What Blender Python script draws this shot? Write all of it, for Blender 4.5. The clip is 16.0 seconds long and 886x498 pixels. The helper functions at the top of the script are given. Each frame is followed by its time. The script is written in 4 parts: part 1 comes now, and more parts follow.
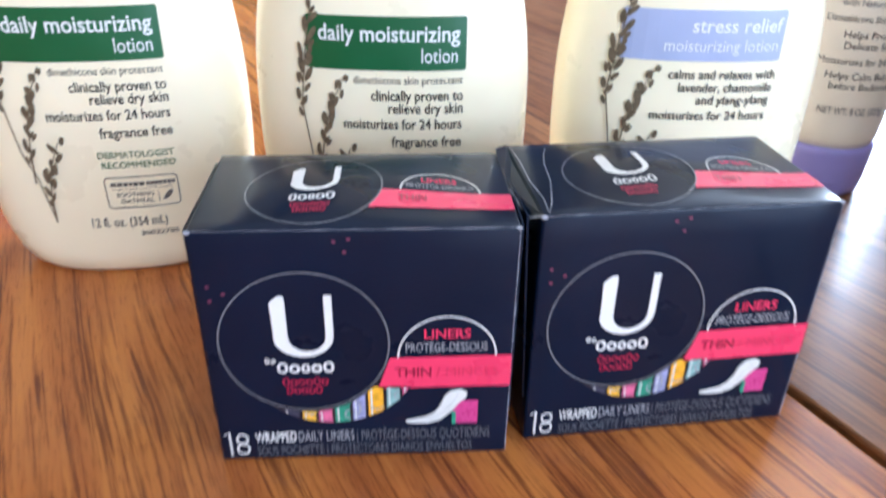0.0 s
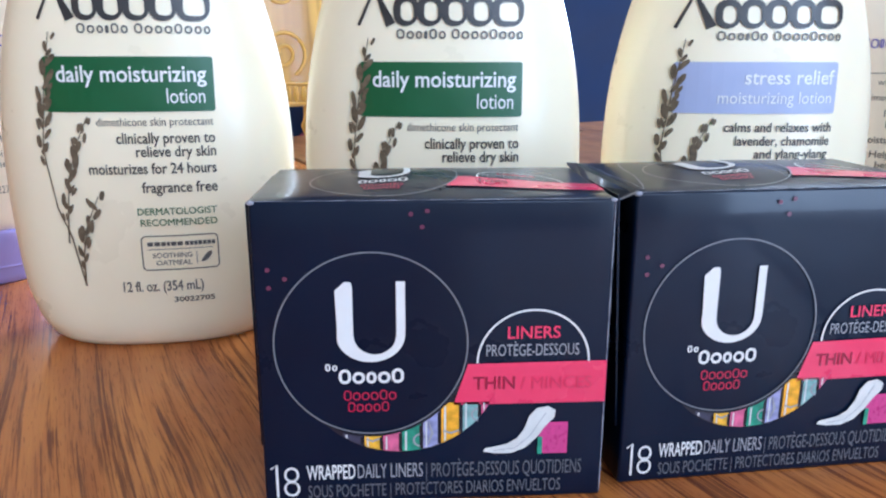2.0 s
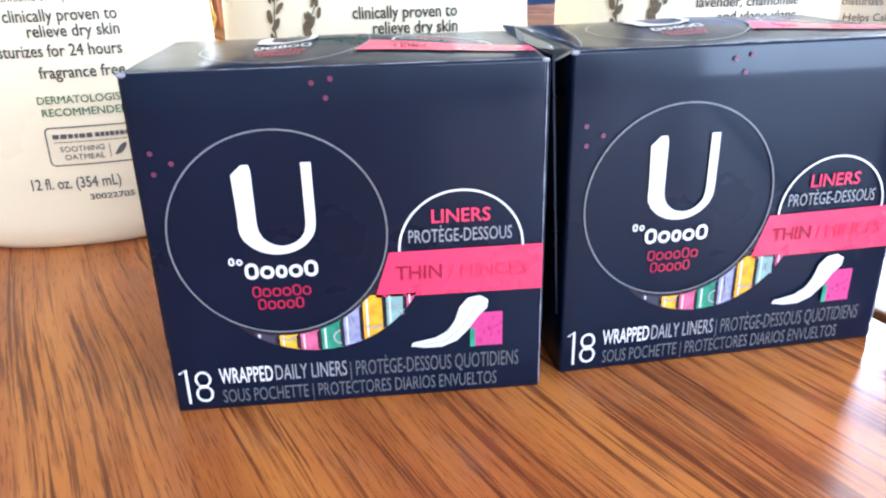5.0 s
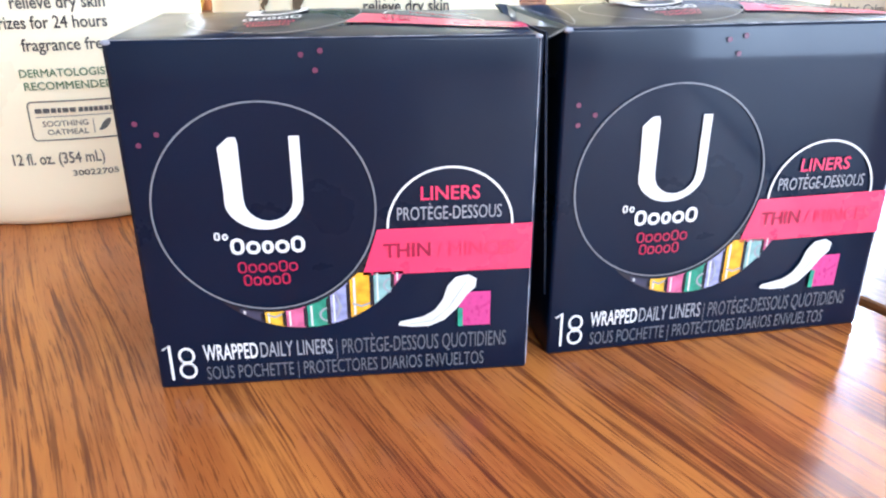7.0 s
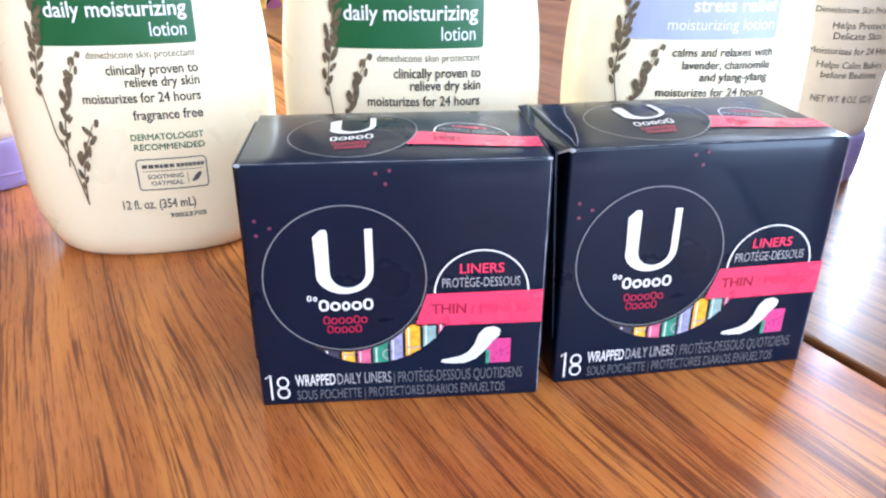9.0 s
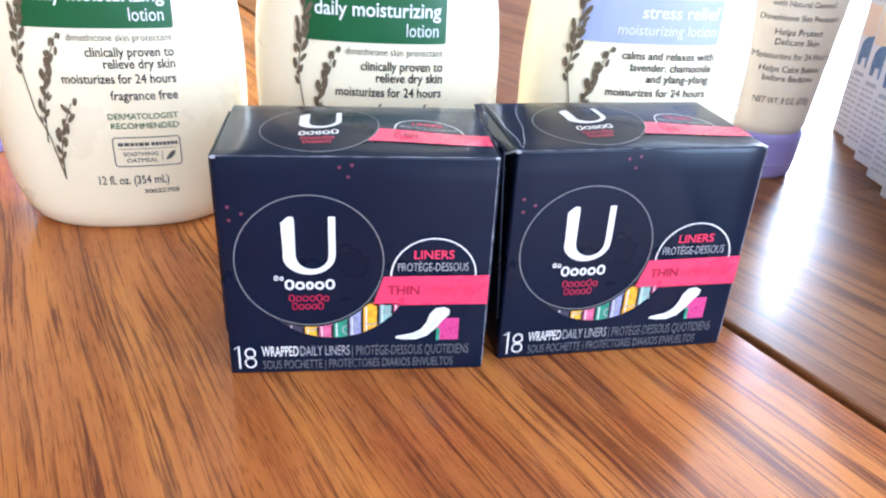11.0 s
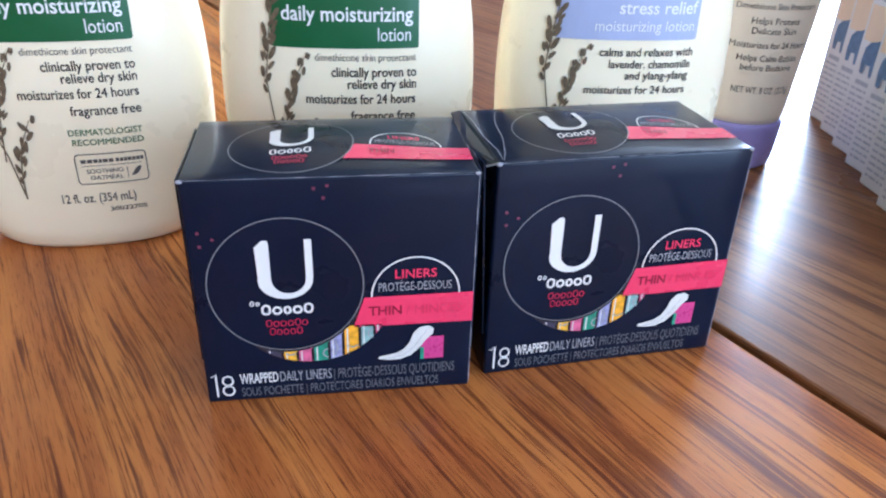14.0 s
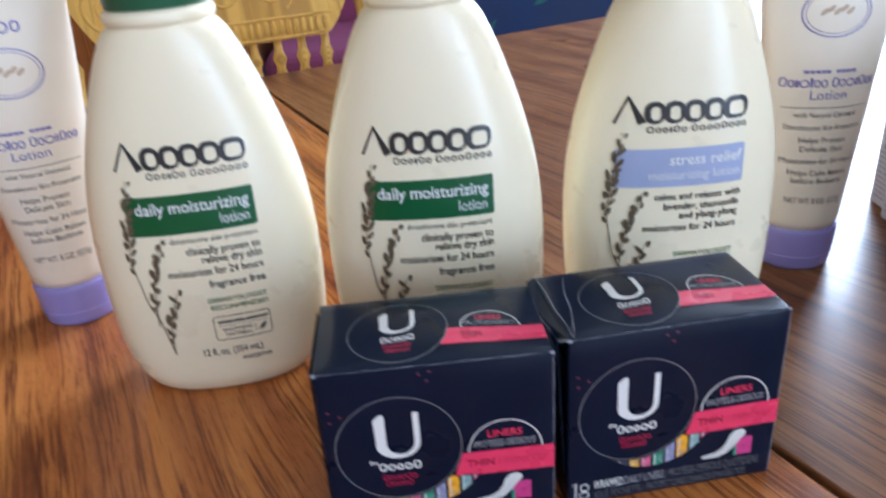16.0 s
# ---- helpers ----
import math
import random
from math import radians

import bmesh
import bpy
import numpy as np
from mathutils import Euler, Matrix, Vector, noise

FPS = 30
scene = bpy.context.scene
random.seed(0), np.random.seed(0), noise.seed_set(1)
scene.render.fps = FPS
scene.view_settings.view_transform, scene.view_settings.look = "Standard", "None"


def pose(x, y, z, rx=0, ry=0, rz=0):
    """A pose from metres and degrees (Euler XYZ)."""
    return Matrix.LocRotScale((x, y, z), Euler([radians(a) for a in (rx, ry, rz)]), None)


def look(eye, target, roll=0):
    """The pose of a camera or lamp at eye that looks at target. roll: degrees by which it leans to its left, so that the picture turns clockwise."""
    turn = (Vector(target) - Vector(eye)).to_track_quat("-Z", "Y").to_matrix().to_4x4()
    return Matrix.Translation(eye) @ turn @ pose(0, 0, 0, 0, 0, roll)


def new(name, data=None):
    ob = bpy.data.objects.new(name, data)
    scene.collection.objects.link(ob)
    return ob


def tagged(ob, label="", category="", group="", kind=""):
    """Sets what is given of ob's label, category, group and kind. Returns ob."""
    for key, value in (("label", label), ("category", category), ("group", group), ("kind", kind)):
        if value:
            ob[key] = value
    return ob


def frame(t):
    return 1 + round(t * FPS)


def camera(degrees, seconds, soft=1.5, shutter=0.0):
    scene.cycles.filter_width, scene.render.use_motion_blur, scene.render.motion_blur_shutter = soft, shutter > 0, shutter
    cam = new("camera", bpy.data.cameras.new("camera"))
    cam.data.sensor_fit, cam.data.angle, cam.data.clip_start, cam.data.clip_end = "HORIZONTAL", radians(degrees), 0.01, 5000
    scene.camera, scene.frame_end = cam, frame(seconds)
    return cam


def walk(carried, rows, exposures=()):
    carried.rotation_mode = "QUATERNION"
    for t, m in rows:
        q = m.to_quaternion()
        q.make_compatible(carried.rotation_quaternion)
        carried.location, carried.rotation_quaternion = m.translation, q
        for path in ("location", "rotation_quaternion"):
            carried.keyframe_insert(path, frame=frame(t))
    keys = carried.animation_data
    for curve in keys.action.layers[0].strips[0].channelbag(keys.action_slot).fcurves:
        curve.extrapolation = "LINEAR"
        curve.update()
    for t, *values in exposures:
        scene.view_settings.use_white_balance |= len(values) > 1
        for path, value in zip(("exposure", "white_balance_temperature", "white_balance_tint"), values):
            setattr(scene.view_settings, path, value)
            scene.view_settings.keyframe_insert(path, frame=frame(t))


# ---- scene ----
cam = camera(60.87, 16.0, soft=2.2, shutter=0.5)
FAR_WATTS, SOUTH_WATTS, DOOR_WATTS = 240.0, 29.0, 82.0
EXPOSURES = [(0, 0.09, 5140), (0.5, 0.01, 5223), (1, 0.12, 5077), (1.5, -0.12, 4860), (2, -0.21, 4960), (2.5, -0.37, 5060), (3, -0.49, 5030), (3.5, -0.43, 4980), (4, -0.1, 4880), (4.5, 0.52, 4800), (5, 0.57, 5130), (7.5, 0.57, 5263), (8, 0.57, 5290), (8.5, 0.52, 5310), (9, 0.52, 5200), (11.5, 0.45, 5085), (12, 0.34, 5060), (12.5, 0.22, 4990), (13, 0.13, 4950), (13.5, 0.07, 4910), (14, -0.09, 4950), (14.5, -0.17, 5070), (15, -0.29, 5080), (15.5, -0.37, 5070), (16, -0.61, 5110)]
PATH = [
    (0, (0.04523, -0.14252, 0.14219), (0.07469, 0.29076, -0.10561), 0.99),
    (0.5, (0.04883, -0.16045, 0.14590), (0.06727, 0.25872, -0.12606), -0.26),
    (1, (0.02241, -0.14779, 0.12387), (0.05321, 0.31075, -0.07308), -0.03),
    (1.5, (0.02871, -0.13984, 0.09469), (0.06154, 0.33804, -0.04867), -1.64),
    (2, (0.02854, -0.14396, 0.09328), (0.05896, 0.33910, -0.03210), 0.12),
    (2.5, (0.03013, -0.14418, 0.09429), (0.05490, 0.33898, -0.03198), -0.36),
    (3, (0.02939, -0.14285, 0.09335), (0.05473, 0.33618, -0.04766), -0.93),
    (3.5, (0.02878, -0.14138, 0.08800), (0.05836, 0.33698, -0.05448), 0.67),
    (4, (0.03034, -0.13485, 0.08254), (0.07376, 0.32251, -0.11479), 0.45),
    (4.5, (0.04393, -0.12633, 0.08721), (0.09349, 0.33381, -0.10204), -0.49),
    (5, (0.04117, -0.12965, 0.08516), (0.08288, 0.33067, -0.10554), -1.33),
    (7.5, (0.04035, -0.12920, 0.08223), (0.09199, 0.32739, -0.11489), 0.11),
    (8, (0.03901, -0.13011, 0.08184), (0.08716, 0.32829, -0.11192), -0.18),
    (8.5, (0.03676, -0.13445, 0.08646), (0.07559, 0.32800, -0.09963), -0.60),
    (9, (0.03348, -0.16279, 0.12089), (0.07024, 0.28748, -0.09337), 0.11),
    (11.5, (0.03532, -0.17819, 0.13369), (0.10045, 0.26034, -0.09750), 4.07),
    (12, (0.03493, -0.17532, 0.13067), (0.10662, 0.26418, -0.09671), 4.87),
    (12.5, (0.03625, -0.17639, 0.13377), (0.10972, 0.26353, -0.09222), 5.25),
    (13, (0.03141, -0.17759, 0.13475), (0.09820, 0.26198, -0.09398), 4.22),
    (13.5, (0.03415, -0.16907, 0.14804), (0.09915, 0.27343, -0.07548), 2.73),
    (14, (0.03522, -0.16762, 0.13787), (0.10750, 0.26485, -0.10243), 2.00),
    (14.5, (0.03357, -0.17525, 0.16397), (0.07849, 0.25908, -0.07963), -1.51),
    (15, (0.03343, -0.17512, 0.16502), (0.07450, 0.26438, -0.06984), -2.06),
    (15.5, (0.04503, -0.18132, 0.17464), (0.08110, 0.26130, -0.05511), -2.87),
    (16, (0.03231, -0.18522, 0.19251), (0.05434, 0.26449, -0.02492), -4.30),
]
walk(cam, [(t, look(eye, target, roll)) for t, eye, target, roll in PATH], [(t, stops, kelvin, 10.0) for t, stops, kelvin in EXPOSURES])

# ---- world and lights ----
world = bpy.data.worlds.new("sky")
scene.world = world
world.use_nodes = True
wn = world.node_tree.nodes
sky = wn.new("ShaderNodeTexSky")
sky.sky_type, sky.sun_disc = "NISHITA", False
sky.sun_elevation, sky.sun_rotation = radians(35), radians(40)
wn["Background"].inputs["Strength"].default_value = 0.12
world.node_tree.links.new(sky.outputs["Color"], wn["Background"].inputs["Color"])


def window_light(name, eye, target, wide, high, watts, colour):
    lamp = bpy.data.lights.new(name, "AREA")
    lamp.shape, lamp.size, lamp.size_y, lamp.energy, lamp.color = "RECTANGLE", wide, high, watts, colour
    ob = new(name, lamp)
    ob.matrix_world = look(eye, target)
    return ob


window_light("window_daylight", (1.80, 2.17, 0.86), (1.80, 0, 0.86), 1.26, 1.08, FAR_WATTS, (0.90, 0.95, 1.0))
# fill from an unseen window, added to light the fronts of the goods
window_light("south_fill_light", (0.81, -2.17, 0.90), (0.81, 0, 0.90), 1.14, 1.02, SOUTH_WATTS, (0.94, 0.97, 1.0))
window_light("glass_door_daylight", (1.98, -2.17, 0.25), (1.98, 0, 0.25), 0.92, 1.80, DOOR_WATTS, (0.82, 0.91, 1.0))


# ---- materials ----
def material(name, colour, rough=0.5, metal=0.0, coat=0.0, sub=0.0, spec=0.5):
    mat = bpy.data.materials.new(name)
    mat.use_nodes = True
    b = mat.node_tree.nodes["Principled BSDF"]
    b.inputs["Base Color"].default_value = (*colour, 1)
    b.inputs["Roughness"].default_value, b.inputs["Metallic"].default_value = rough, metal
    b.inputs["Coat Weight"].default_value, b.inputs["Coat Roughness"].default_value = coat, 0.08
    b.inputs["Specular IOR Level"].default_value = spec
    if sub:
        b.inputs["Subsurface Weight"].default_value = sub
        b.inputs["Subsurface Radius"].default_value = (0.008, 0.006, 0.004)
        b.inputs["Subsurface Scale"].default_value = 0.4
    return mat


def tex(mat, kind, **inputs):
    node = mat.node_tree.nodes.new(kind)
    for key, value in inputs.items():
        node.inputs[key].default_value = value
    return node


def join(mat, a, out, b, into):
    mat.node_tree.links.new(a.outputs[out], b.inputs[into])


def ramp(mat, stops):
    node = mat.node_tree.nodes.new("ShaderNodeValToRGB")
    while len(node.color_ramp.elements) < len(stops):
        node.color_ramp.elements.new(0.5)
    for e, (at, c) in zip(node.color_ramp.elements, stops):
        e.position, e.color = at, (*c, 1)
    return node


def mapped(mat, scale, turn=0.0, place=(0, 0, 0)):
    co = mat.node_tree.nodes.new("ShaderNodeTexCoord")
    first = tex(mat, "ShaderNodeMapping", Rotation=(0, 0, radians(turn)), Location=place)
    second = tex(mat, "ShaderNodeMapping", Scale=scale)
    join(mat, co, "Object", first, "Vector")
    join(mat, first, "Vector", second, "Vector")
    return second


def mix(mat, how, a, b, factor=1.0):
    node = mat.node_tree.nodes.new("ShaderNodeMix")
    node.data_type, node.blend_type = "RGBA", how
    node.inputs[0].default_value = factor
    mat.node_tree.links.new(a, node.inputs[6])
    mat.node_tree.links.new(b, node.inputs[7])
    return node.outputs[2]


def varied(name, colour, rough, amount=0.06, scale=60, bump=0.05, fine=900, **more):
    """A plain surface with faint mottling, uneven gloss and fine relief."""
    mat = material(name, colour, rough, **more)
    b = mat.node_tree.nodes["Principled BSDF"]
    m = mapped(mat, (1, 1, 1))
    n = tex(mat, "ShaderNodeTexNoise", Scale=scale, Detail=5.0)
    join(mat, m, "Vector", n, "Vector")
    low, high = [tuple(max(0, c * (1 + s * amount)) for c in colour) for s in (-1, 1)]
    r = ramp(mat, [(0.3, low), (0.7, high)])
    join(mat, n, "Fac", r, "Fac")
    join(mat, r, "Color", b, "Base Color")
    g = ramp(mat, [(0.3, (rough * 0.85,) * 3), (0.75, (min(1, rough * 1.2),) * 3)])
    join(mat, n, "Fac", g, "Fac")
    join(mat, g, "Color", b, "Roughness")
    f = tex(mat, "ShaderNodeTexNoise", Scale=fine, Detail=3.0)
    join(mat, m, "Vector", f, "Vector")
    bp = tex(mat, "ShaderNodeBump", Strength=bump, Distance=0.0004)
    join(mat, f, "Fac", bp, "Height")
    join(mat, bp, "Normal", b, "Normal")
    return mat


def wood(name, light, mid, dark, stain, turn, rough, coat, place=(0, 0, 0), size=1.0, streak=0.85, spec=0.17):
    """Oak: broad bands along the grain, ragged dark growth streaks and short open pores."""
    mat = material(name, mid, rough, coat=coat, spec=spec)
    b = mat.node_tree.nodes["Principled BSDF"]
    co = mapped(mat, (1, 1, 1), turn, place)
    bend = tex(mat, "ShaderNodeTexNoise", Scale=1.0, Detail=2.0)
    join(mat, mapped(mat, (5 * size, 9 * size, 1), turn, place), "Vector", bend, "Vector")
    warp = mat.node_tree.nodes.new("ShaderNodeVectorMath")
    warp.operation = "MULTIPLY_ADD"
    warp.inputs[1].default_value = (0, 0.013 / size, 0)
    join(mat, bend, "Color", warp, 0)
    join(mat, co, "Vector", warp, 2)

    def grain(along, across, detail, rough_=0.5):
        m = tex(mat, "ShaderNodeMapping", Scale=(along * size, across * size, 1))
        n = tex(mat, "ShaderNodeTexNoise", Scale=1.0, Detail=detail, Roughness=rough_)
        join(mat, warp, "Vector", m, "Vector")
        join(mat, m, "Vector", n, "Vector")
        return n

    def sums(*terms):
        """A weighted sum of noises, about a middle of 0.5."""
        out = None
        for n, w in terms:
            node = mat.node_tree.nodes.new("ShaderNodeMath")
            node.operation = "MULTIPLY_ADD"
            join(mat, n, "Fac", node, 0)
            node.inputs[1].default_value = w
            if out is None:
                node.inputs[2].default_value = 0.5 - 0.5 * sum(x for _, x in terms)
            else:
                join(mat, out, "Value", node, 2)
            out = node
        return out

    def mask(source, low, high):
        r = ramp(mat, [(low, (0, 0, 0)), (high, (1, 1, 1))])
        join(mat, source, 0, r, "Fac")
        return r

    def over(base, colour, factor_node, amount):
        k = mat.node_tree.nodes.new("ShaderNodeMath")
        k.operation = "MULTIPLY"
        join(mat, factor_node, 0, k, 0)
        k.inputs[1].default_value = amount
        paint = mat.node_tree.nodes.new("ShaderNodeRGB")
        paint.outputs[0].default_value = (*colour, 1)
        out = mix(mat, "MIX", base, paint.outputs[0])
        mat.node_tree.links.new(k.outputs[0], out.node.inputs[0])
        return out

    broad, fibre = grain(4, 55, 3.0), grain(30, 900, 3.0, 0.6)
    body_ = ramp(mat, [(0.30, dark), (0.46, mid), (0.62, light), (0.78, mid)])
    join(mat, sums((broad, 1.0), (fibre, 0.25)), 0, body_, "Fac")
    ragged, comb = grain(48, 1500, 3.0, 0.6), grain(15, 680, 2.0, 0.6)
    wide = mask(sums((grain(5, 80, 2.0), 0.9), (ragged, 0.50), (comb, 0.55)), 0.53, 0.64)
    thin = mask(sums((grain(6, 230, 2.0), 0.7), (broad, 0.30), (ragged, 0.45), (comb, 0.70)), 0.535, 0.64)
    pores = grain(120, 2600, 2.0)
    fleck = mask(sums((pores, 1.0), (broad, -0.35)), 0.60, 0.66)
    c = over(body_.outputs["Color"], stain, wide, streak * 0.85)
    c = over(c, stain, thin, streak)
    c = over(c, tuple(x * 0.75 for x in stain), fleck, streak * 0.75)
    mat.node_tree.links.new(c, b.inputs["Base Color"])
    wear = tex(mat, "ShaderNodeTexNoise", Scale=14.0, Detail=4.0)
    rr = ramp(mat, [(0.35, (rough * 0.8,) * 3), (0.7, (rough * 1.25,) * 3)])
    join(mat, wear, "Fac", rr, "Fac")
    join(mat, rr, "Color", b, "Roughness")
    bp = tex(mat, "ShaderNodeBump", Strength=0.15, Distance=0.0003)
    join(mat, pores, "Fac", bp, "Height")
    join(mat, bp, "Normal", b, "Normal")
    return mat


GRAIN = 113.0
OAK = wood("red_oak", (0.56, 0.213, 0.046), (0.44, 0.148, 0.034), (0.31, 0.092, 0.025), (0.115, 0.031, 0.014), -GRAIN, 0.21, 0.14, streak=0.72)
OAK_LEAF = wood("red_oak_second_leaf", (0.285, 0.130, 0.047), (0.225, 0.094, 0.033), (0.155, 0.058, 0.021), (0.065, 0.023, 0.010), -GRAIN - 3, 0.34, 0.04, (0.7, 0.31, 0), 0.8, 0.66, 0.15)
GOLD_OAK = wood("golden_oak", (0.92, 0.62, 0.15), (0.82, 0.50, 0.10), (0.66, 0.38, 0.07), (0.40, 0.20, 0.04), 0, 0.35, 0.3, (0, 0, 0), 0.6, 0.45)
ORANGE_WOOD = wood("orange_wood", (0.50, 0.19, 0.05), (0.40, 0.14, 0.035), (0.22, 0.07, 0.02), (0.12, 0.04, 0.015), 90, 0.4, 0.1, (0, 0, 0), 0.5, 0.6)
CREAM = varied("cream_plastic", (0.93, 0.83, 0.595), 0.30, 0.015, 30, 0.02, 700, sub=0.12)
TUBE_SKIN = varied("tube_plastic", (0.80, 0.71, 0.57), 0.36, 0.02, 30, 0.02, 600, sub=0.10)
LAVENDER = varied("lavender_plastic", (0.30, 0.26, 0.58), 0.38, 0.04, 50, 0.04, 700, sub=0.1)
GREEN_CAP = varied("green_plastic", (0.03, 0.12, 0.06), 0.35, 0.05, 50, 0.04, 700)
LILAC_CAP = varied("lilac_plastic", (0.36, 0.40, 0.72), 0.35, 0.05, 50, 0.04, 700)
BOARD = varied("glossy_navy_card", (0.0032, 0.0088, 0.0255), 0.30, 0.12, 45, 0.03, 300, spec=0.15, coat=0.22)
BOARD_EDGE = varied("worn_card_edge", (0.30, 0.31, 0.36), 0.6, 0.3, 400, 0.1, 900)
PRINT_GREEN = varied("print_green", (0.009, 0.095, 0.026), 0.4, 0.05, 80, 0.02)
PRINT_LILAC = varied("print_lilac", (0.383, 0.422, 0.607), 0.4, 0.04, 80, 0.02)
PRINT_BLACK = varied("print_charcoal", (0.035, 0.033, 0.032), 0.4, 0.1, 200, 0.02)
PRINT_GREY = varied("print_grey", (0.105, 0.10, 0.092), 0.4, 0.05, 200, 0.02)
PRINT_LEAF = varied("print_leaf_green", (0.06, 0.14, 0.055), 0.4, 0.05, 200, 0.02)
PRINT_BROWN = varied("print_olive_brown", (0.135, 0.100, 0.060), 0.4, 0.35, 500, 0.02)
PRINT_WHITE = varied("print_white", (0.80, 0.80, 0.78), 0.35, 0.02, 200, 0.02)
PRINT_SILVER = varied("print_silver", (0.13, 0.14, 0.16), 0.3, 0.06, 200, 0.02)
PRINT_PALE = varied("print_pale_silver", (0.36, 0.37, 0.40), 0.3, 0.06, 200, 0.02)
PRINT_RING = varied("print_dim_silver", (0.20, 0.21, 0.23), 0.3, 0.06, 200, 0.02)
PRINT_PINK = varied("print_pink", (0.80, 0.045, 0.13), 0.28, 0.03, 80, 0.02, coat=0.2)
PRINT_PLUM = varied("print_plum", (0.30, 0.012, 0.045), 0.3, 0.05, 200, 0.02)
PRINT_ROSE = varied("print_rose", (0.48, 0.020, 0.075), 0.3, 0.05, 200, 0.02)
PRINT_MAGENTA = varied("print_magenta", (0.58, 0.055, 0.24), 0.3, 0.10, 900, 0.02)
PRINT_FAINT = varied("print_faint_rose", (0.66, 0.034, 0.105), 0.3, 0.05, 200, 0.02)
PRINT_DOT = varied("print_dusky_pink", (0.15, 0.035, 0.075), 0.3, 0.05, 200, 0.02)
PRINT_SAND = varied("print_sand", (0.50, 0.36, 0.22), 0.4, 0.1, 200, 0.02)
PRINT_VIOLET = varied("print_violet", (0.20, 0.17, 0.42), 0.4, 0.06, 200, 0.02)
PAD_WHITE = varied("print_soft_white", (0.72, 0.73, 0.70), 0.4, 0.06, 300, 0.02)
PRINT_SHADOW = varied("print_dark_slate", (0.012, 0.012, 0.020), 0.3, 0.2, 300, 0.02)
WRAPS = [varied("wrap_" + n, c, 0.35, 0.3, 500, 0.05) for n, c in (
    ("slate", (0.05, 0.05, 0.085)), ("yellow", (0.80, 0.45, 0.03)), ("pink", (0.66, 0.14, 0.28)), ("green", (0.05, 0.30, 0.19)),
    ("lilac", (0.33, 0.34, 0.56)), ("amber", (0.85, 0.42, 0.02)), ("teal", (0.25, 0.42, 0.40)), ("rose", (0.55, 0.10, 0.22)))]
CARTON = varied("pale_blue_card", (0.78, 0.83, 0.90), 0.45, 0.05, 60, 0.04)
PRINT_PEACH = varied("print_peach", (0.84, 0.72, 0.60), 0.45, 0.05, 60, 0.02)
PRINT_BLUE = varied("print_blue", (0.14, 0.25, 0.46), 0.45, 0.2, 300, 0.02)
PRINT_STEEL = varied("print_steel_blue", (0.46, 0.53, 0.65), 0.45, 0.1, 300, 0.02)
NAVY = varied("navy_paint", (0.014, 0.034, 0.105), 0.8, 0.25, 4, 0.1, 200)
LEAF_PRINT = varied("leaf_teal", (0.03, 0.13, 0.12), 0.8, 0.3, 40, 0.1, 200)
PURPLE = varied("purple_cloth", (0.20, 0.038, 0.105), 0.85, 0.2, 20, 0.4, 600)
BLUE_CLOTH = varied("blue_cloth", (0.03, 0.05, 0.22), 0.85, 0.2, 20, 0.4, 600)
PLASTER = varied("cream_wall_paint", (0.52, 0.46, 0.37), 0.85, 0.04, 5, 0.1, 150)
# dark tan picked to hold back bounce from the right
LOW_BOUNCE = varied("tan_low_bounce_paint", (0.30, 0.18, 0.095), 0.85, 0.06, 5, 0.1, 150)
# tone picked to throw warm bounce light from the left
WARM_BOUNCE = varied("warm_bounce_paint", (0.60, 0.44, 0.27), 0.85, 0.05, 5, 0.1, 150)
CEILING = varied("white_ceiling_paint", (0.64, 0.62, 0.58), 0.9, 0.03, 5, 0.1, 150)
CARPET = varied("brown_carpet", (0.16, 0.11, 0.08), 0.95, 0.25, 30, 0.6, 400)
FRAME_WHITE = varied("white_window_paint", (0.78, 0.78, 0.76), 0.45, 0.03, 20, 0.05)
GLASS = material("window_glass", (1, 1, 1), 0.02)
GLASS.node_tree.nodes["Principled BSDF"].inputs["Transmission Weight"].default_value = 1.0


# ---- mesh helpers ----
def thing(name, place=(0, 0, 0), turn=0.0, label="", category="", group="", kind=""):
    ob = new(name)
    ob.empty_display_size = 0.02
    ob.matrix_world = pose(*place, 0, 0, turn)
    return tagged(ob, label, category, group, kind)


def mesh(name, verts, faces, mat, smooth=False):
    me = bpy.data.meshes.new(name)
    me.from_pydata(verts, [], faces)
    me.materials.append(mat)
    if smooth:
        me.polygons.foreach_set("use_smooth", [True] * len(me.polygons))
    me.update()
    return me


def part(name, me, parent=None, label=""):
    ob = new(name, me)
    if parent:
        ob.parent = parent
    return tagged(ob, label)


def from_bm(name, bm, mat, smooth=False):
    me = bpy.data.meshes.new(name)
    bm.normal_update()
    bm.to_mesh(me)
    bm.free()
    me.materials.append(mat)
    if smooth:
        me.polygons.foreach_set("use_smooth", [True] * len(me.polygons))
    return me


def block(name, size, mat, at=(0, 0, 0), bevel=0.0, segments=2, turn=0.0):
    """A box standing on at, with rounded edges."""
    bm = bmesh.new()
    bmesh.ops.create_cube(bm, size=1.0)
    for v in bm.verts:
        v.co = Vector((v.co.x * size[0], v.co.y * size[1], (v.co.z + 0.5) * size[2]))
    if bevel:
        bmesh.ops.bevel(bm, geom=bm.edges[:], offset=bevel, segments=segments, affect="EDGES", profile=0.5)
    bmesh.ops.transform(bm, matrix=pose(*at, 0, 0, turn), verts=bm.verts)
    return from_bm(name, bm, mat)


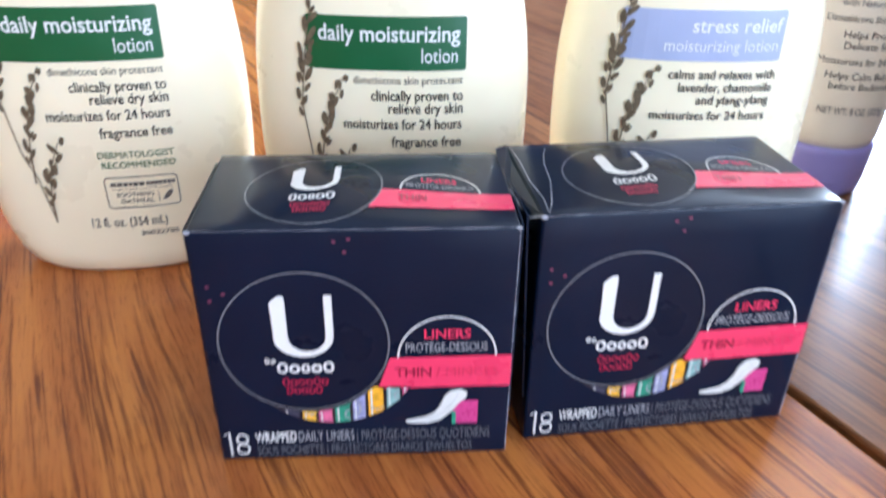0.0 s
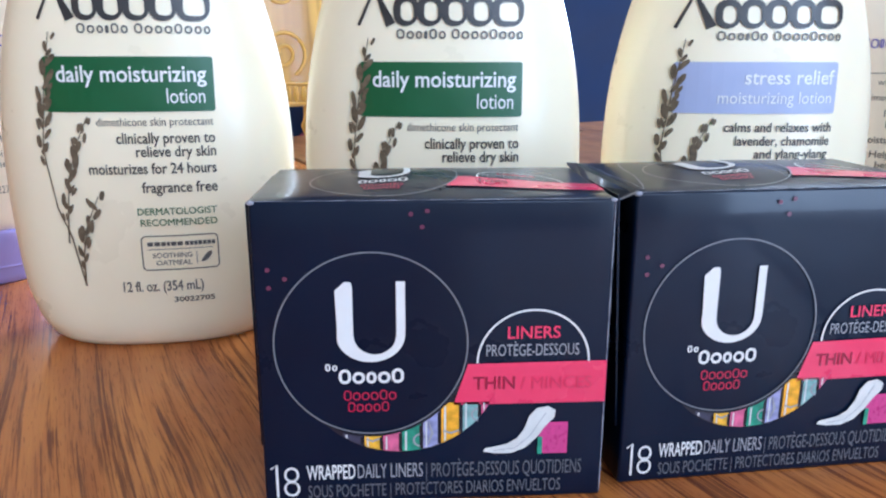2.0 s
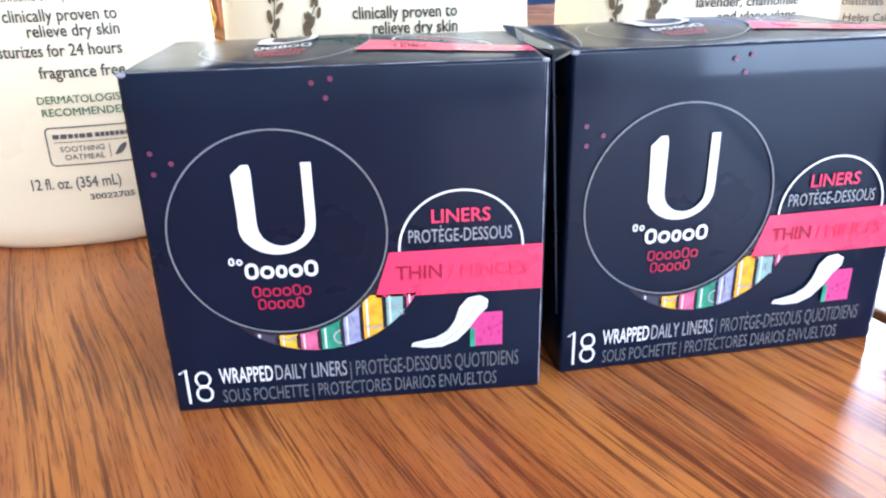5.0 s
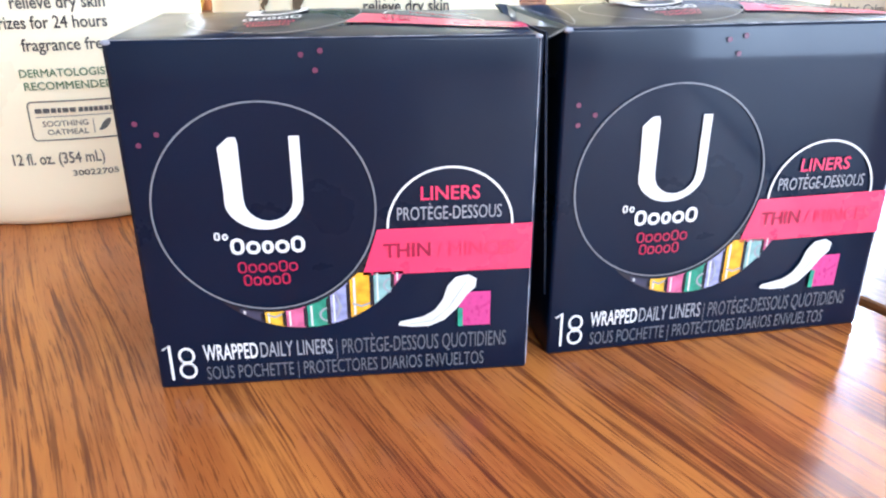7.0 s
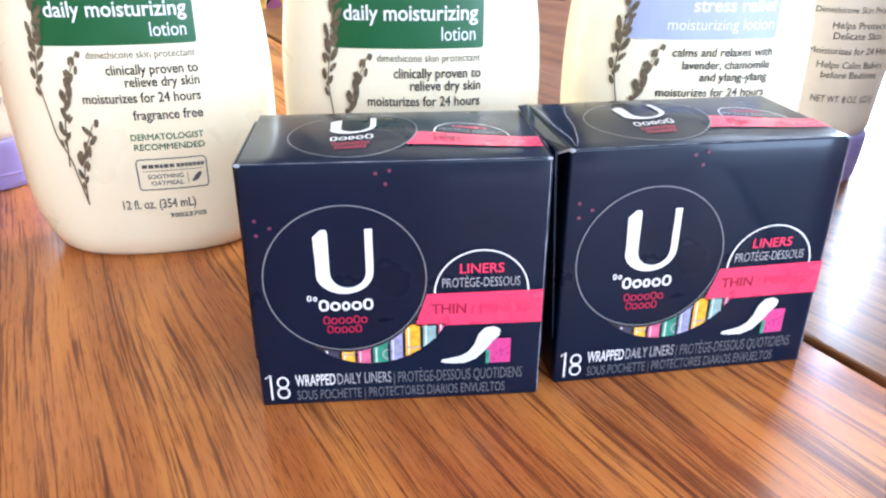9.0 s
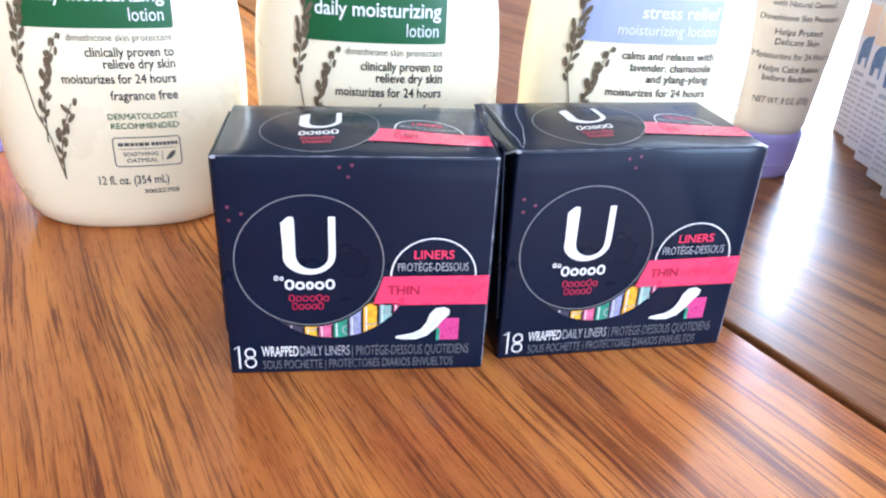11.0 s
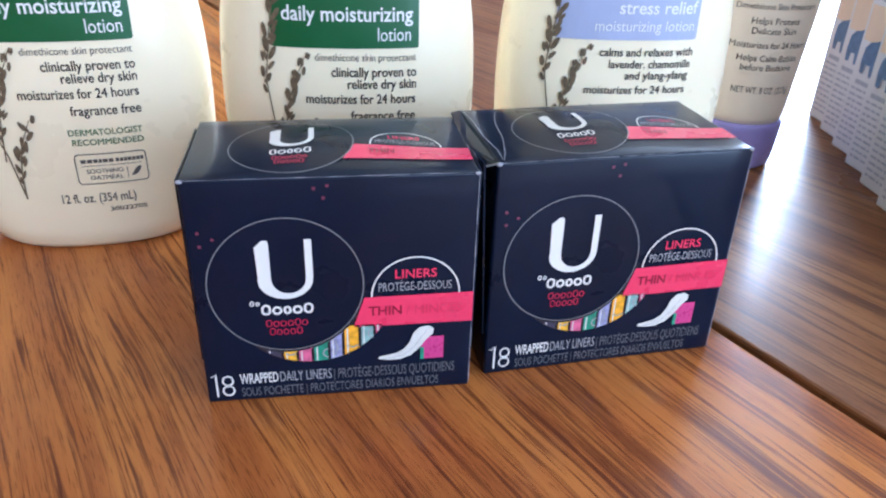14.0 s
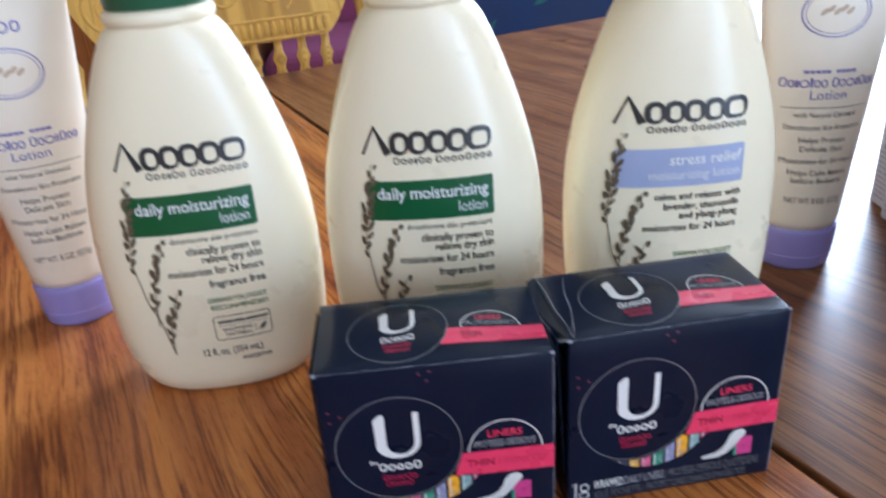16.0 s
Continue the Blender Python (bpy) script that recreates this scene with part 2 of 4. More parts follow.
def lathe(name, profile, mat, sides=20, at=(0, 0, 0)):
    verts, faces = [], []
    for z, r in profile:
        for k in range(sides):
            a = 2 * math.pi * k / sides
            verts.append((at[0] + r * math.cos(a), at[1] + r * math.sin(a), at[2] + z))
    for i in range(len(profile) - 1):
        for k in range(sides):
            a, b = i * sides + k, i * sides + (k + 1) % sides
            faces.append((a, b, b + sides, a + sides))
    faces += [tuple(range(sides - 1, -1, -1)), tuple(range((len(profile) - 1) * sides, len(profile) * sides))]
    return mesh(name, verts, faces, mat, True)


def slab(name, outline, top, bottom, mat, bevel=0.0):
    """A flat board with the given outline, seen from above counter-clockwise."""
    bm = bmesh.new()
    face = bm.faces.new([bm.verts.new((x, y, top)) for x, y in outline])
    out = bmesh.ops.extrude_face_region(bm, geom=[face])
    for v in [g for g in out["geom"] if isinstance(g, bmesh.types.BMVert)]:
        v.co.z = bottom
    bmesh.ops.recalc_face_normals(bm, faces=bm.faces[:])
    if bevel:
        edges = [e for e in bm.edges if abs(e.verts[0].co.z - top) < 1e-6 and abs(e.verts[1].co.z - top) < 1e-6]
        bmesh.ops.bevel(bm, geom=edges, offset=bevel, segments=2, affect="EDGES", profile=0.5)
    return from_bm(name, bm, mat)


# ---- printed shapes: flat outlines in (u, v), laid onto a surface by a function ----
def thickened(co, faces, by):
    """Move the outline of flat faces outwards by a distance."""
    edges = {}
    for f in faces:
        area = sum(co[f[k - 1]][0] * co[f[k]][1] - co[f[k]][0] * co[f[k - 1]][1] for k in range(len(f)))
        f = f if area > 0 else f[::-1]
        for k in range(len(f)):
            edges[(f[k - 1], f[k])] = True
    out, away = co.copy(), {}
    for a, b in edges:
        if (b, a) not in edges:
            d = co[b] - co[a]
            n = np.array((d[1], -d[0])) / (np.linalg.norm(d) + 1e-12)
            away.setdefault(a, []).append(n)
            away.setdefault(b, []).append(n)
    for k, ns in away.items():
        m = sum(ns)
        out[k] += by * m * len(ns) / max(0.8, float(m @ m))
    return out


def lettering(text, width, height, align="left", bold=False, thin=0.0):
    """Verts and faces of a line of text, fitted to a width and a capital height."""
    cu = bpy.data.curves.new("line", "FONT")
    cu.body, cu.size, cu.resolution_u = text, 1.0, 3
    ob = bpy.data.objects.new("line", cu)
    me = ob.to_mesh()
    co = np.array([v.co[:2] for v in me.vertices])
    faces = [tuple(p.vertices) for p in me.polygons]
    ob.to_mesh_clear()
    bpy.data.objects.remove(ob)
    bpy.data.curves.remove(cu)
    co = thickened(co, faces, 0.013 if bold else -thin)
    x0, x1 = co[:, 0].min(), co[:, 0].max()
    co[:, 0] = (co[:, 0] - x0) * width / (x1 - x0)
    co[:, 1] *= height / 0.73
    if align == "right":
        co[:, 0] -= width
    elif align == "centre":
        co[:, 0] -= width / 2
    return co, faces


def shift(shape, du, dv, turn=0.0):
    co, faces = shape
    c, s = math.cos(radians(turn)), math.sin(radians(turn))
    return np.stack([co[:, 0] * c - co[:, 1] * s + du, co[:, 0] * s + co[:, 1] * c + dv], 1), faces


def merged(shapes):
    cos, faces, n = [], [], 0
    for co, fs in shapes:
        cos.append(np.asarray(co, float))
        faces += [tuple(i + n for i in f) for f in fs]
        n += len(co)
    return np.concatenate(cos), faces


def rect(u0, v0, u1, v1, nu=1, nv=1):
    us, vs = np.linspace(u0, u1, nu + 1), np.linspace(v0, v1, nv + 1)
    co = np.array([(u, v) for v in vs for u in us])
    w = nu + 1
    return co, [(j * w + i, j * w + i + 1, (j + 1) * w + i + 1, (j + 1) * w + i) for j in range(nv) for i in range(nu)]


def rounded(u0, v0, u1, v1, r, n=4):
    """A panel with round corners, cut into upright strips so that it can bend."""
    pts = []
    for cx, cy, a0 in ((u1 - r, v1 - r, 0), (u0 + r, v1 - r, 90), (u0 + r, v0 + r, 180), (u1 - r, v0 + r, 270)):
        pts += [(cx + r * math.cos(radians(a0 + 90 * k / n)), cy + r * math.sin(radians(a0 + 90 * k / n))) for k in range(n + 1)]
    return np.array(pts), [tuple(range(len(pts)))]


def band(points, width, closed=False):
    """A line of even or given width along points."""
    p = np.array(points, float)
    w = np.broadcast_to(np.asarray(width, float), (len(p),))
    ahead = np.roll(p, -1, 0) - np.roll(p, 1, 0)
    if not closed:
        ahead[0], ahead[-1] = p[1] - p[0], p[-1] - p[-2]
    ahead /= np.linalg.norm(ahead, axis=1)[:, None] + 1e-12
    side = np.stack([-ahead[:, 1], ahead[:, 0]], 1) * w[:, None] / 2
    n = len(p)
    co = np.concatenate([p + side, p - side])
    return co, [(i, (i + 1) % n, n + (i + 1) % n, n + i) for i in range(n if closed else n - 1)]


def arc(cu, cv, ru, rv, a0, a1, n):
    return [(cu + ru * math.cos(radians(a0 + (a1 - a0) * k / n)), cv + rv * math.sin(radians(a0 + (a1 - a0) * k / n))) for k in range(n + 1)]


def ring(cu, cv, ru, rv, width, n=64):
    return band(arc(cu, cv, ru, rv, 0, 360, n)[:-1], width, True)


def disc(cu, cv, ru, rv, n=20, turn=0.0):
    pts = arc(0, 0, ru, rv, 0, 360, n)[:-1]
    return shift((np.array(pts), [tuple(range(n))]), cu, cv, turn)


def print_row(widths, u0, v0, height, gap, hollow, lay, mat, parent, step=0.0):
    """A row of plain blocks in place of a name, each a piece of its own."""
    u = u0
    for n, w in enumerate(widths):
        tall = height * (1.25 if n % 4 == 0 else 1.0)
        if hollow:
            r = min(w, tall) * 0.36
            shape = band(rounded(u + hollow / 2, v0 + hollow / 2, u + w - hollow / 2, v0 + tall - hollow / 2, r)[0], hollow, True)
        else:
            shape = rounded(u, v0, u + w, v0 + height, min(w, height) * 0.2)
        printed("bar", shape, lay, mat, parent, "", step)
        u += w + gap


def cut_finely(shape, step):
    """Cut large faces so that they can follow a curved surface."""
    co, faces = shape
    bm = bmesh.new()
    vs = [bm.verts.new((u, v, 0)) for u, v in co]
    for f in faces:
        try:
            bm.faces.new([vs[i] for i in f])
        except ValueError:
            pass
    lo, hi = co[:, 0].min(), co[:, 0].max()
    for k in range(1, int((hi - lo) / step) + 1):
        bmesh.ops.bisect_plane(bm, geom=bm.verts[:] + bm.edges[:] + bm.faces[:], plane_co=(lo + k * step, 0, 0), plane_no=(1, 0, 0))
    lo, hi = co[:, 1].min(), co[:, 1].max()
    for k in range(1, int((hi - lo) / step) + 1):
        bmesh.ops.bisect_plane(bm, geom=bm.verts[:] + bm.edges[:] + bm.faces[:], plane_co=(0, lo + k * step, 0), plane_no=(0, 1, 0))
    bm.verts.index_update()
    out = np.array([v.co[:2] for v in bm.verts]), [tuple(v.index for v in f.verts) for f in bm.faces]
    bm.free()
    return out


def printed(name, shape, lay, mat, parent, label="", step=0.0):
    if step:
        shape = cut_finely(shape, step)
    co, faces = shape
    return part(name, mesh(name, [lay(u, v) for u, v in co], faces, mat), parent, label)


# ---- room ----
X0, X1, Y0, Y1, Z0, Z1 = -2.0, 2.6, -2.2, 2.2, -0.75, 1.65
room_floor = block("floor", (X1 - X0 + 0.4, Y1 - Y0 + 0.4, 0.1), CARPET, ((X0 + X1) / 2, (Y0 + Y1) / 2, Z0 - 0.1))
tagged(new("floor", room_floor), "dark brown carpeted floor", "floor", kind="structure")
tagged(new("ceiling", block("ceiling", (X1 - X0 + 0.4, Y1 - Y0 + 0.4, 0.1), CEILING, ((X0 + X1) / 2, (Y0 + Y1) / 2, Z1))), "plain white ceiling", "ceiling", kind="structure")


def wall_with_openings(name, at, lo, hi, openings, mat, label):
    """A 0.1 m thick wall along x, with window openings through it."""
    root = thing(name, label=label, category="wall", kind="structure")
    panels, edge = [], lo
    for o0, o1, oz0, oz1 in openings:
        panels += [(edge, o0, Z0, Z1), (o0, o1, Z0, oz0), (o0, o1, oz1, Z1)]
        edge = o1
    for a, b, z0, z1 in panels + [(edge, hi, Z0, Z1)]:
        if z1 - z0 > 0.001:
            part("wall_panel", block("wall_panel", (b - a, 0.1, z1 - z0), mat, ((a + b) / 2, at, z0)), root)
    return root


wall_with_openings("wall_north", Y1 + 0.05, X0 - 0.1, X1 + 0.1, [(1.15, 2.45, 0.30, 1.42)], NAVY, "dark navy painted wall with a bright window")
wall_with_openings("wall_south", Y0 - 0.05, X0 - 0.1, X1 + 0.1, [(0.22, 1.40, 0.37, 1.43), (1.50, 2.46, -0.67, 1.17)], PLASTER, "cream painted wall with an added fill window and a glass door")
# stays out of view; its dark tone dims reflections on the table
tagged(new("wall_east", block("wall_east", (0.1, Y1 - Y0, Z1 - Z0), LOW_BOUNCE, (X1 + 0.05, (Y0 + Y1) / 2, Z0))), "unseen tan wall, kept dark to cut bounce light", "wall", kind="structure")
# never in view; serves as a warm reflector
tagged(new("wall_west", block("wall_west", (0.1, Y1 - Y0, Z1 - Z0), WARM_BOUNCE, (X0 - 0.05, (Y0 + Y1) / 2, Z0))), "unseen warm cream wall, toned to bounce light", "wall", kind="structure")


def window(name, place, turn, wide, high):
    root = thing(name, place, turn, "white framed window with clear glass and daylight behind", "window", kind="structure")
    for s in (-1, 1):
        part("window_frame", block("window_frame", (0.035, 0.06, high), FRAME_WHITE, (s * (wide / 2 - 0.0175), 0, 0), 0.003), root)
        part("window_frame", block("window_frame", (wide - 0.07, 0.06, 0.035), FRAME_WHITE, (0, 0, 0 if s < 0 else high - 0.035), 0.003), root)
    pane = part("pane", block("pane", (wide - 0.07, 0.004, high - 0.07), GLASS, (0, 0.012, 0.035)), root)
    pane.visible_shadow = False
    return root


window("window_1", (1.80, 2.25, 0.30), 0, 1.30, 1.12)
# out of view: added around the south fill lamp
window("fill_window", (0.81, -2.25, 0.37), 180, 1.18, 1.06)
window("window_3", (1.98, -2.25, -0.67), 180, 0.96, 1.84)


# ---- table ----
SEAM, ALONG = Vector((0.1577, 0.0205)), Vector((-0.2397, 0.5745)).normalized()
ACROSS = Vector((ALONG.y, -ALONG.x))


def on_seam(y, off):
    k = (y - SEAM.y - ACROSS.y * off) / ALONG.y
    p = SEAM + ACROSS * off + ALONG * k
    return (p.x, p.y)


GAP = 0.0016
table = thing("table", label="reddish oak dining table top with a leaf seam", category="table")
left_edge = [(-0.22, 0.689), (-0.34, 0.634), (-0.50, 0.552), (-0.64, 0.45), (-0.75, 0.31), (-0.81, 0.13), (-0.82, -0.08), (-0.78, -0.26), (-0.69, -0.39), (-0.55, -0.47)]
right_edge = [(0.52, -0.44), (0.70, -0.38), (0.86, -0.25), (0.98, -0.06), (1.05, 0.18), (1.07, 0.44), (1.03, 0.68), (0.93, 0.87), (0.80, 0.99), (0.66, 1.04), (0.52, 1.018), (0.32, 0.932), (0.14, 0.851), (-0.04, 0.770)]
part("leaf", slab("leaf", [on_seam(-0.49, -GAP), on_seam(0.7255, -GAP)] + left_edge, 0, -0.024, OAK, 0.0009), table)
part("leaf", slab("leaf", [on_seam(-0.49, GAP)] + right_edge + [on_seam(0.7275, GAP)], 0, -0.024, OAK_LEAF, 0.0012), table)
# near-black strip stands in for the shade deep between the leaves
SEAM_SHADE = varied("seam_shade", (0.012, 0.009, 0.007), 0.8, 0.3, 300, 0.3)
strip = [on_seam(-0.47, -0.004), on_seam(-0.47, 0.004), on_seam(0.71, 0.004), on_seam(0.71, -0.004)]
part("gap_shade_strip", slab("gap_shade_strip", strip, -0.0032, -0.0238, SEAM_SHADE), table, "black strip for the shade in the leaf gap")
part("apron", block("apron", (0.9, 0.6, 0.07), OAK, (0.05, 0.12, -0.095), 0.004), table)
part("pedestal", lathe("pedestal", [(0, 0.10), (0.05, 0.11), (0.12, 0.07), (0.3, 0.055), (0.45, 0.085), (0.56, 0.06), (0.60, 0.10), (0.607, 0.10)], OAK, 28, (0.05, 0.12, -0.702)), table)
for k in range(4):
    part("foot", block("foot", (0.42, 0.07, 0.06), OAK, (0.05 + 0.24 * math.cos(k * math.pi / 2 + 0.6), 0.12 + 0.24 * math.sin(k * math.pi / 2 + 0.6), -0.75), 0.012, 2, math.degrees(k * math.pi / 2 + 0.6)), table)


# ---- lotion bottles ----
PROFILE = [(0, 0.0330, 0.0212), (0.0006, 0.0352, 0.0230), (0.0025, 0.0380, 0.0248), (0.007, 0.0410, 0.0260), (0.018, 0.0444, 0.0264), (0.036, 0.0457, 0.0260),
           (0.054, 0.0462, 0.0254), (0.072, 0.0457, 0.0253), (0.090, 0.0436, 0.0248), (0.108, 0.0393, 0.0238), (0.126, 0.0335, 0.0222), (0.140, 0.0282, 0.0206),
           (0.1475, 0.0250, 0.0196), (0.1515, 0.0218, 0.0188), (0.153, 0.0198, 0.0183)]
ZS, HALF, DEEP = (np.array(c) for c in zip(*PROFILE))
POWER = 2.35
FINE_Z = np.linspace(0, 0.153, 307)


def smoothed(raw):
    """The profile without corners, but for its foot and neck."""
    for again in range(2):
        out = raw.copy()
        for n in range(len(raw)):
            w = int(min(14, n * 0.6, (len(raw) - 1 - n) * 0.8))
            out[n] = raw[n - w:n + w + 1].mean()
        raw = out
    return raw


FINE_A, FINE_B = smoothed(np.interp(FINE_Z, ZS, HALF)), smoothed(np.interp(FINE_Z, ZS, DEEP))


def surface_lay(u, v):
    a, b = np.interp(v, FINE_Z, FINE_A), np.interp(v, FINE_Z, FINE_B)
    return (u, -b * max(0.0, 1 - min(1.0, abs(u / a)) ** POWER) ** (1 / POWER) - 0.00045, v)


def bottle_body(name, mat):
    sides, verts, faces = 72, [], []
    levels = list(np.unique(np.concatenate([ZS[:4], np.arange(0.009, 0.148, 0.003), np.arange(0.148, 0.1531, 0.0005)])))
    for z in levels:
        a, b = np.interp(z, FINE_Z, FINE_A), np.interp(z, FINE_Z, FINE_B)
        for k in range(sides):
            t = 2 * math.pi * k / sides
            c, s = math.cos(t), math.sin(t)
            verts.append((a * math.copysign(abs(c) ** (2 / POWER), c), b * math.copysign(abs(s) ** (2 / POWER), s), z))
    for z, r in ((0.1536, 0.0186), (0.1542, 0.0202), (0.1556, 0.0208), (0.1576, 0.0206), (0.1588, 0.0196), (0.1590, 0.0180), (0.166, 0.0180)):
        verts += [(r * math.cos(2 * math.pi * k / sides), r * math.sin(2 * math.pi * k / sides), z) for k in range(sides)]
    rows = len(verts) // sides
    for i in range(rows - 1):
        for k in range(sides):
            a, b = i * sides + k, i * sides + (k + 1) % sides
            faces.append((a, b, b + sides, a + sides))
    faces += [tuple(range(sides - 1, -1, -1)), tuple(range((rows - 1) * sides, rows * sides))]
    return mesh(name, verts, faces, mat, True)


def sprig(rng):
    """Three stems of oat with seeds, as printed on the bottle."""
    main = [(-0.0230, 0.0996), (-0.0263, 0.0810), (-0.0271, 0.0750), (-0.0283, 0.0647), (-0.0274, 0.0580), (-0.0257, 0.0460), (-0.0226, 0.0392), (-0.0195, 0.0222)]
    second = [(-0.0145, 0.0739), (-0.0183, 0.0660), (-0.0213, 0.0564), (-0.0227, 0.0463), (-0.0235, 0.0360)]
    third = [(-0.0132, 0.0507), (-0.0172, 0.0420), (-0.0192, 0.0327), (-0.0197, 0.0230)]
    shapes = []
    for stem, z_low, first in ((main, 0.0600, 0.0985), (second, 0.0440, 0.0740), (third, 0.0265, 0.0510)):
        ys = np.linspace(stem[0][1], stem[-1][1], 26)
        xs = np.interp(-ys, [-p[1] for p in stem], [p[0] for p in stem])
        shapes.append(band(list(zip(xs, ys)), np.linspace(0.00025, 0.00055, 26)))
        v, side = first, 1
        while v > z_low:
            u = np.interp(-v, [-p[1] for p in stem], [p[0] for p in stem])
            down = (first - v) / (first - z_low)
            size = (0.0013 + 0.0009 * math.sin(math.pi * min(1, down * 1.1))) * rng.uniform(0.8, 1.25)
            lean = -side * rng.uniform(8, 30) - 8
            for tip in range(rng.choice((1, 2, 2))):
                shapes.append(disc(u + side * rng.uniform(0.0003, 0.0017), v + rng.uniform(-0.0006, 0.0006), size * rng.uniform(0.28, 0.42), size, 10, lean + rng.uniform(-14, 14)))
            v -= rng.uniform(0.0015, 0.0030)
            side = -side if rng.random() < 0.8 else side
    return shift(merged(shapes), 0.0009, 0)


WORDS = [(0.0115, 0.0112), (0.0074, 0.0076), (0.0076, 0.0076), (0.0078, 0.0076), (0.0080, 0.0076), (0.0096, 0.0076)]


def wordmark():
    """Plain hollow blocks in place of the maker's name."""
    out, u = [], -0.0250
    for n, (w, h) in enumerate(WORDS):
        if n == 0:
            out.append(band([(u, 0.1032), (u + 0.0050, 0.1136), (u + 0.0098, 0.1032)], [0.0010, 0.0016, 0.0030]))
        else:
            pts = rounded(u + 0.0006, 0.1036, u + w - 0.0012, 0.1032 + h, 0.0026)[0]
            wide = [0.0010 + 0.0012 * abs(math.sin(math.pi * (k + 2.5) / len(pts))) for k in range(len(pts))]
            out.append(band(pts, wide, True))
        u += w - 0.0004
    return out


def lotion_bottle(place, turn, lilac, seed, drop):
    label = ("cream plastic lotion bottle with a lilac label panel, behind the box" if lilac else
             "cream plastic lotion bottle with a dark green label panel")
    root = thing("lotion_bottle", place, turn, label, "bottle", "lotion bottles in a row")
    part("body", bottle_body("body", CREAM), root, "glossy cream plastic body")
    cap_mat = LILAC_CAP if lilac else GREEN_CAP
    cap = part("cap", lathe("cap", [(0, 0.0188), (0.0008, 0.0194), (0.016, 0.0194), (0.0172, 0.0188), (0.0176, 0.0170)], cap_mat, 40, (0, 0, 0.1594)), root,
               "lilac plastic cap" if lilac else "dark green plastic cap")
    part("nozzle", lathe("nozzle", [(0, 0.0072), (0.010, 0.0068), (0.012, 0.0055)], cap_mat, 24, (0, 0, 0.177)), cap)

    def across(u):
        """The lilac label is printed a little wider."""
        return 0.0233 + (u - 0.0243) * 1.07 if lilac else u

    def lay(u, v):
        return surface_lay(across(u), v - drop)

    def above(u, v):
        x, y, z = surface_lay(across(u), v - drop)
        return (x, y - 0.0002, z)

    panel = printed("label_panel", rounded(-0.0249, 0.0764, 0.0243, 0.0926, 0.0009), lay, PRINT_LILAC if lilac else PRINT_GREEN, root, "", 0.0035)

    def line(text, left, right, base, height, mat, bold=False, where=lay, parent=root):
        printed("lettering", shift(lettering(text, right - left, height, "right", bold), right, base), where, mat, parent, "", 0.004)

    if lilac:
        line("stress relief", -0.0046, 0.0232, 0.0857, 0.0046, PRINT_WHITE, True, above, panel)
        line("moisturizing lotion", -0.0122, 0.0228, 0.0796, 0.0040, PRINT_WHITE, False, above, panel)
        line("calms and relaxes with", -0.0096, 0.0240, 0.0706, 0.0031, PRINT_BLACK, True)
        line("lavender, chamomile", -0.0060, 0.0238, 0.0662, 0.0031, PRINT_BLACK, True)
        line("and ylang-ylang", 0.0001, 0.0236, 0.0620, 0.0031, PRINT_BLACK, True)
        line("moisturizes for 24 hours", -0.0136, 0.0233, 0.0566, 0.0031, PRINT_BLACK, True)
    else:
        line("daily moisturizing", -0.0209, 0.0223, 0.0853, 0.0050, PRINT_WHITE, True, above, panel)
        line("lotion", 0.0106, 0.0216, 0.0789, 0.0047, PRINT_WHITE, False, above, panel)
        line("dimethicone skin protectant", -0.0105, 0.0234, 0.0722, 0.0026, PRINT_GREY)
        line("clinically proven to", -0.0052, 0.0236, 0.0669, 0.0034, PRINT_BLACK, True)
        line("relieve dry skin", 0.0002, 0.0236, 0.0628, 0.0034, PRINT_BLACK, True)
        line("moisturizes for 24 hours", -0.0141, 0.0234, 0.0576, 0.0034, PRINT_BLACK, True)
        line("fragrance free", 0.0009, 0.0233, 0.0517, 0.0034, PRINT_BLACK, True)
    line("DERMATOLOGIST", -0.0010, 0.0227, 0.0447, 0.0022, PRINT_LEAF, True)
    line("RECOMMENDED", -0.0004, 0.0226, 0.0412, 0.0022, PRINT_LEAF, True)
    seal = printed("seal_outline", merged([band(rounded(-0.0007, 0.0270, 0.0222, 0.0379, 0.0013)[0], 0.00036, True), rect(0.0010, 0.03355, 0.0207, 0.03375, 8, 1), rect(0.01555, 0.0285, 0.01575, 0.0325, 1, 2)]), lay, PRINT_GREY, root, "", 0.003)
    print_row([0.0018, 0.0018, 0.0014, 0.0010, 0.0016, 0.0016], 0.0010, 0.0347, 0.0013, 0.0003, 0.0, lay, PRINT_GREY, seal, 0.004)
    print_row([0.0012, 0.0011, 0.0010, 0.0012, 0.0011, 0.0012, 0.0010], 0.0124, 0.0347, 0.0013, 0.0002, 0.0, lay, PRINT_GREY, seal, 0.004)
    line("SOOTHING", 0.0024, 0.0143, 0.0309, 0.0016, PRINT_GREY, True, lay, seal)
    line("OATMEAL", 0.0033, 0.0141, 0.0285, 0.0016, PRINT_GREY, True, lay, seal)
    printed("leaf_mark", merged([disc(0.0188, 0.0308, 0.0008, 0.0021, 12, -42), disc(0.0181, 0.0298, 0.0005, 0.0014, 12, -66)]), lay, PRINT_GREY, seal)
    line("12 fl. oz. (354 mL)", -0.0074, 0.0170, 0.0201, 0.0034, PRINT_GREY, True)
    line("30022705", 0.0078, 0.0201, 0.0162, 0.0017, PRINT_BLACK, True)
    for shape in wordmark():
        printed("wordmark_block", shape, lay, PRINT_BLACK, root, "", 0.004)
    print_row([0.0024, 0.0022, 0.0018, 0.0010, 0.0022, 0.0020], -0.0135, 0.0992, 0.0023, 0.0006, 0.0005, lay, PRINT_GREY, root, 0.004)
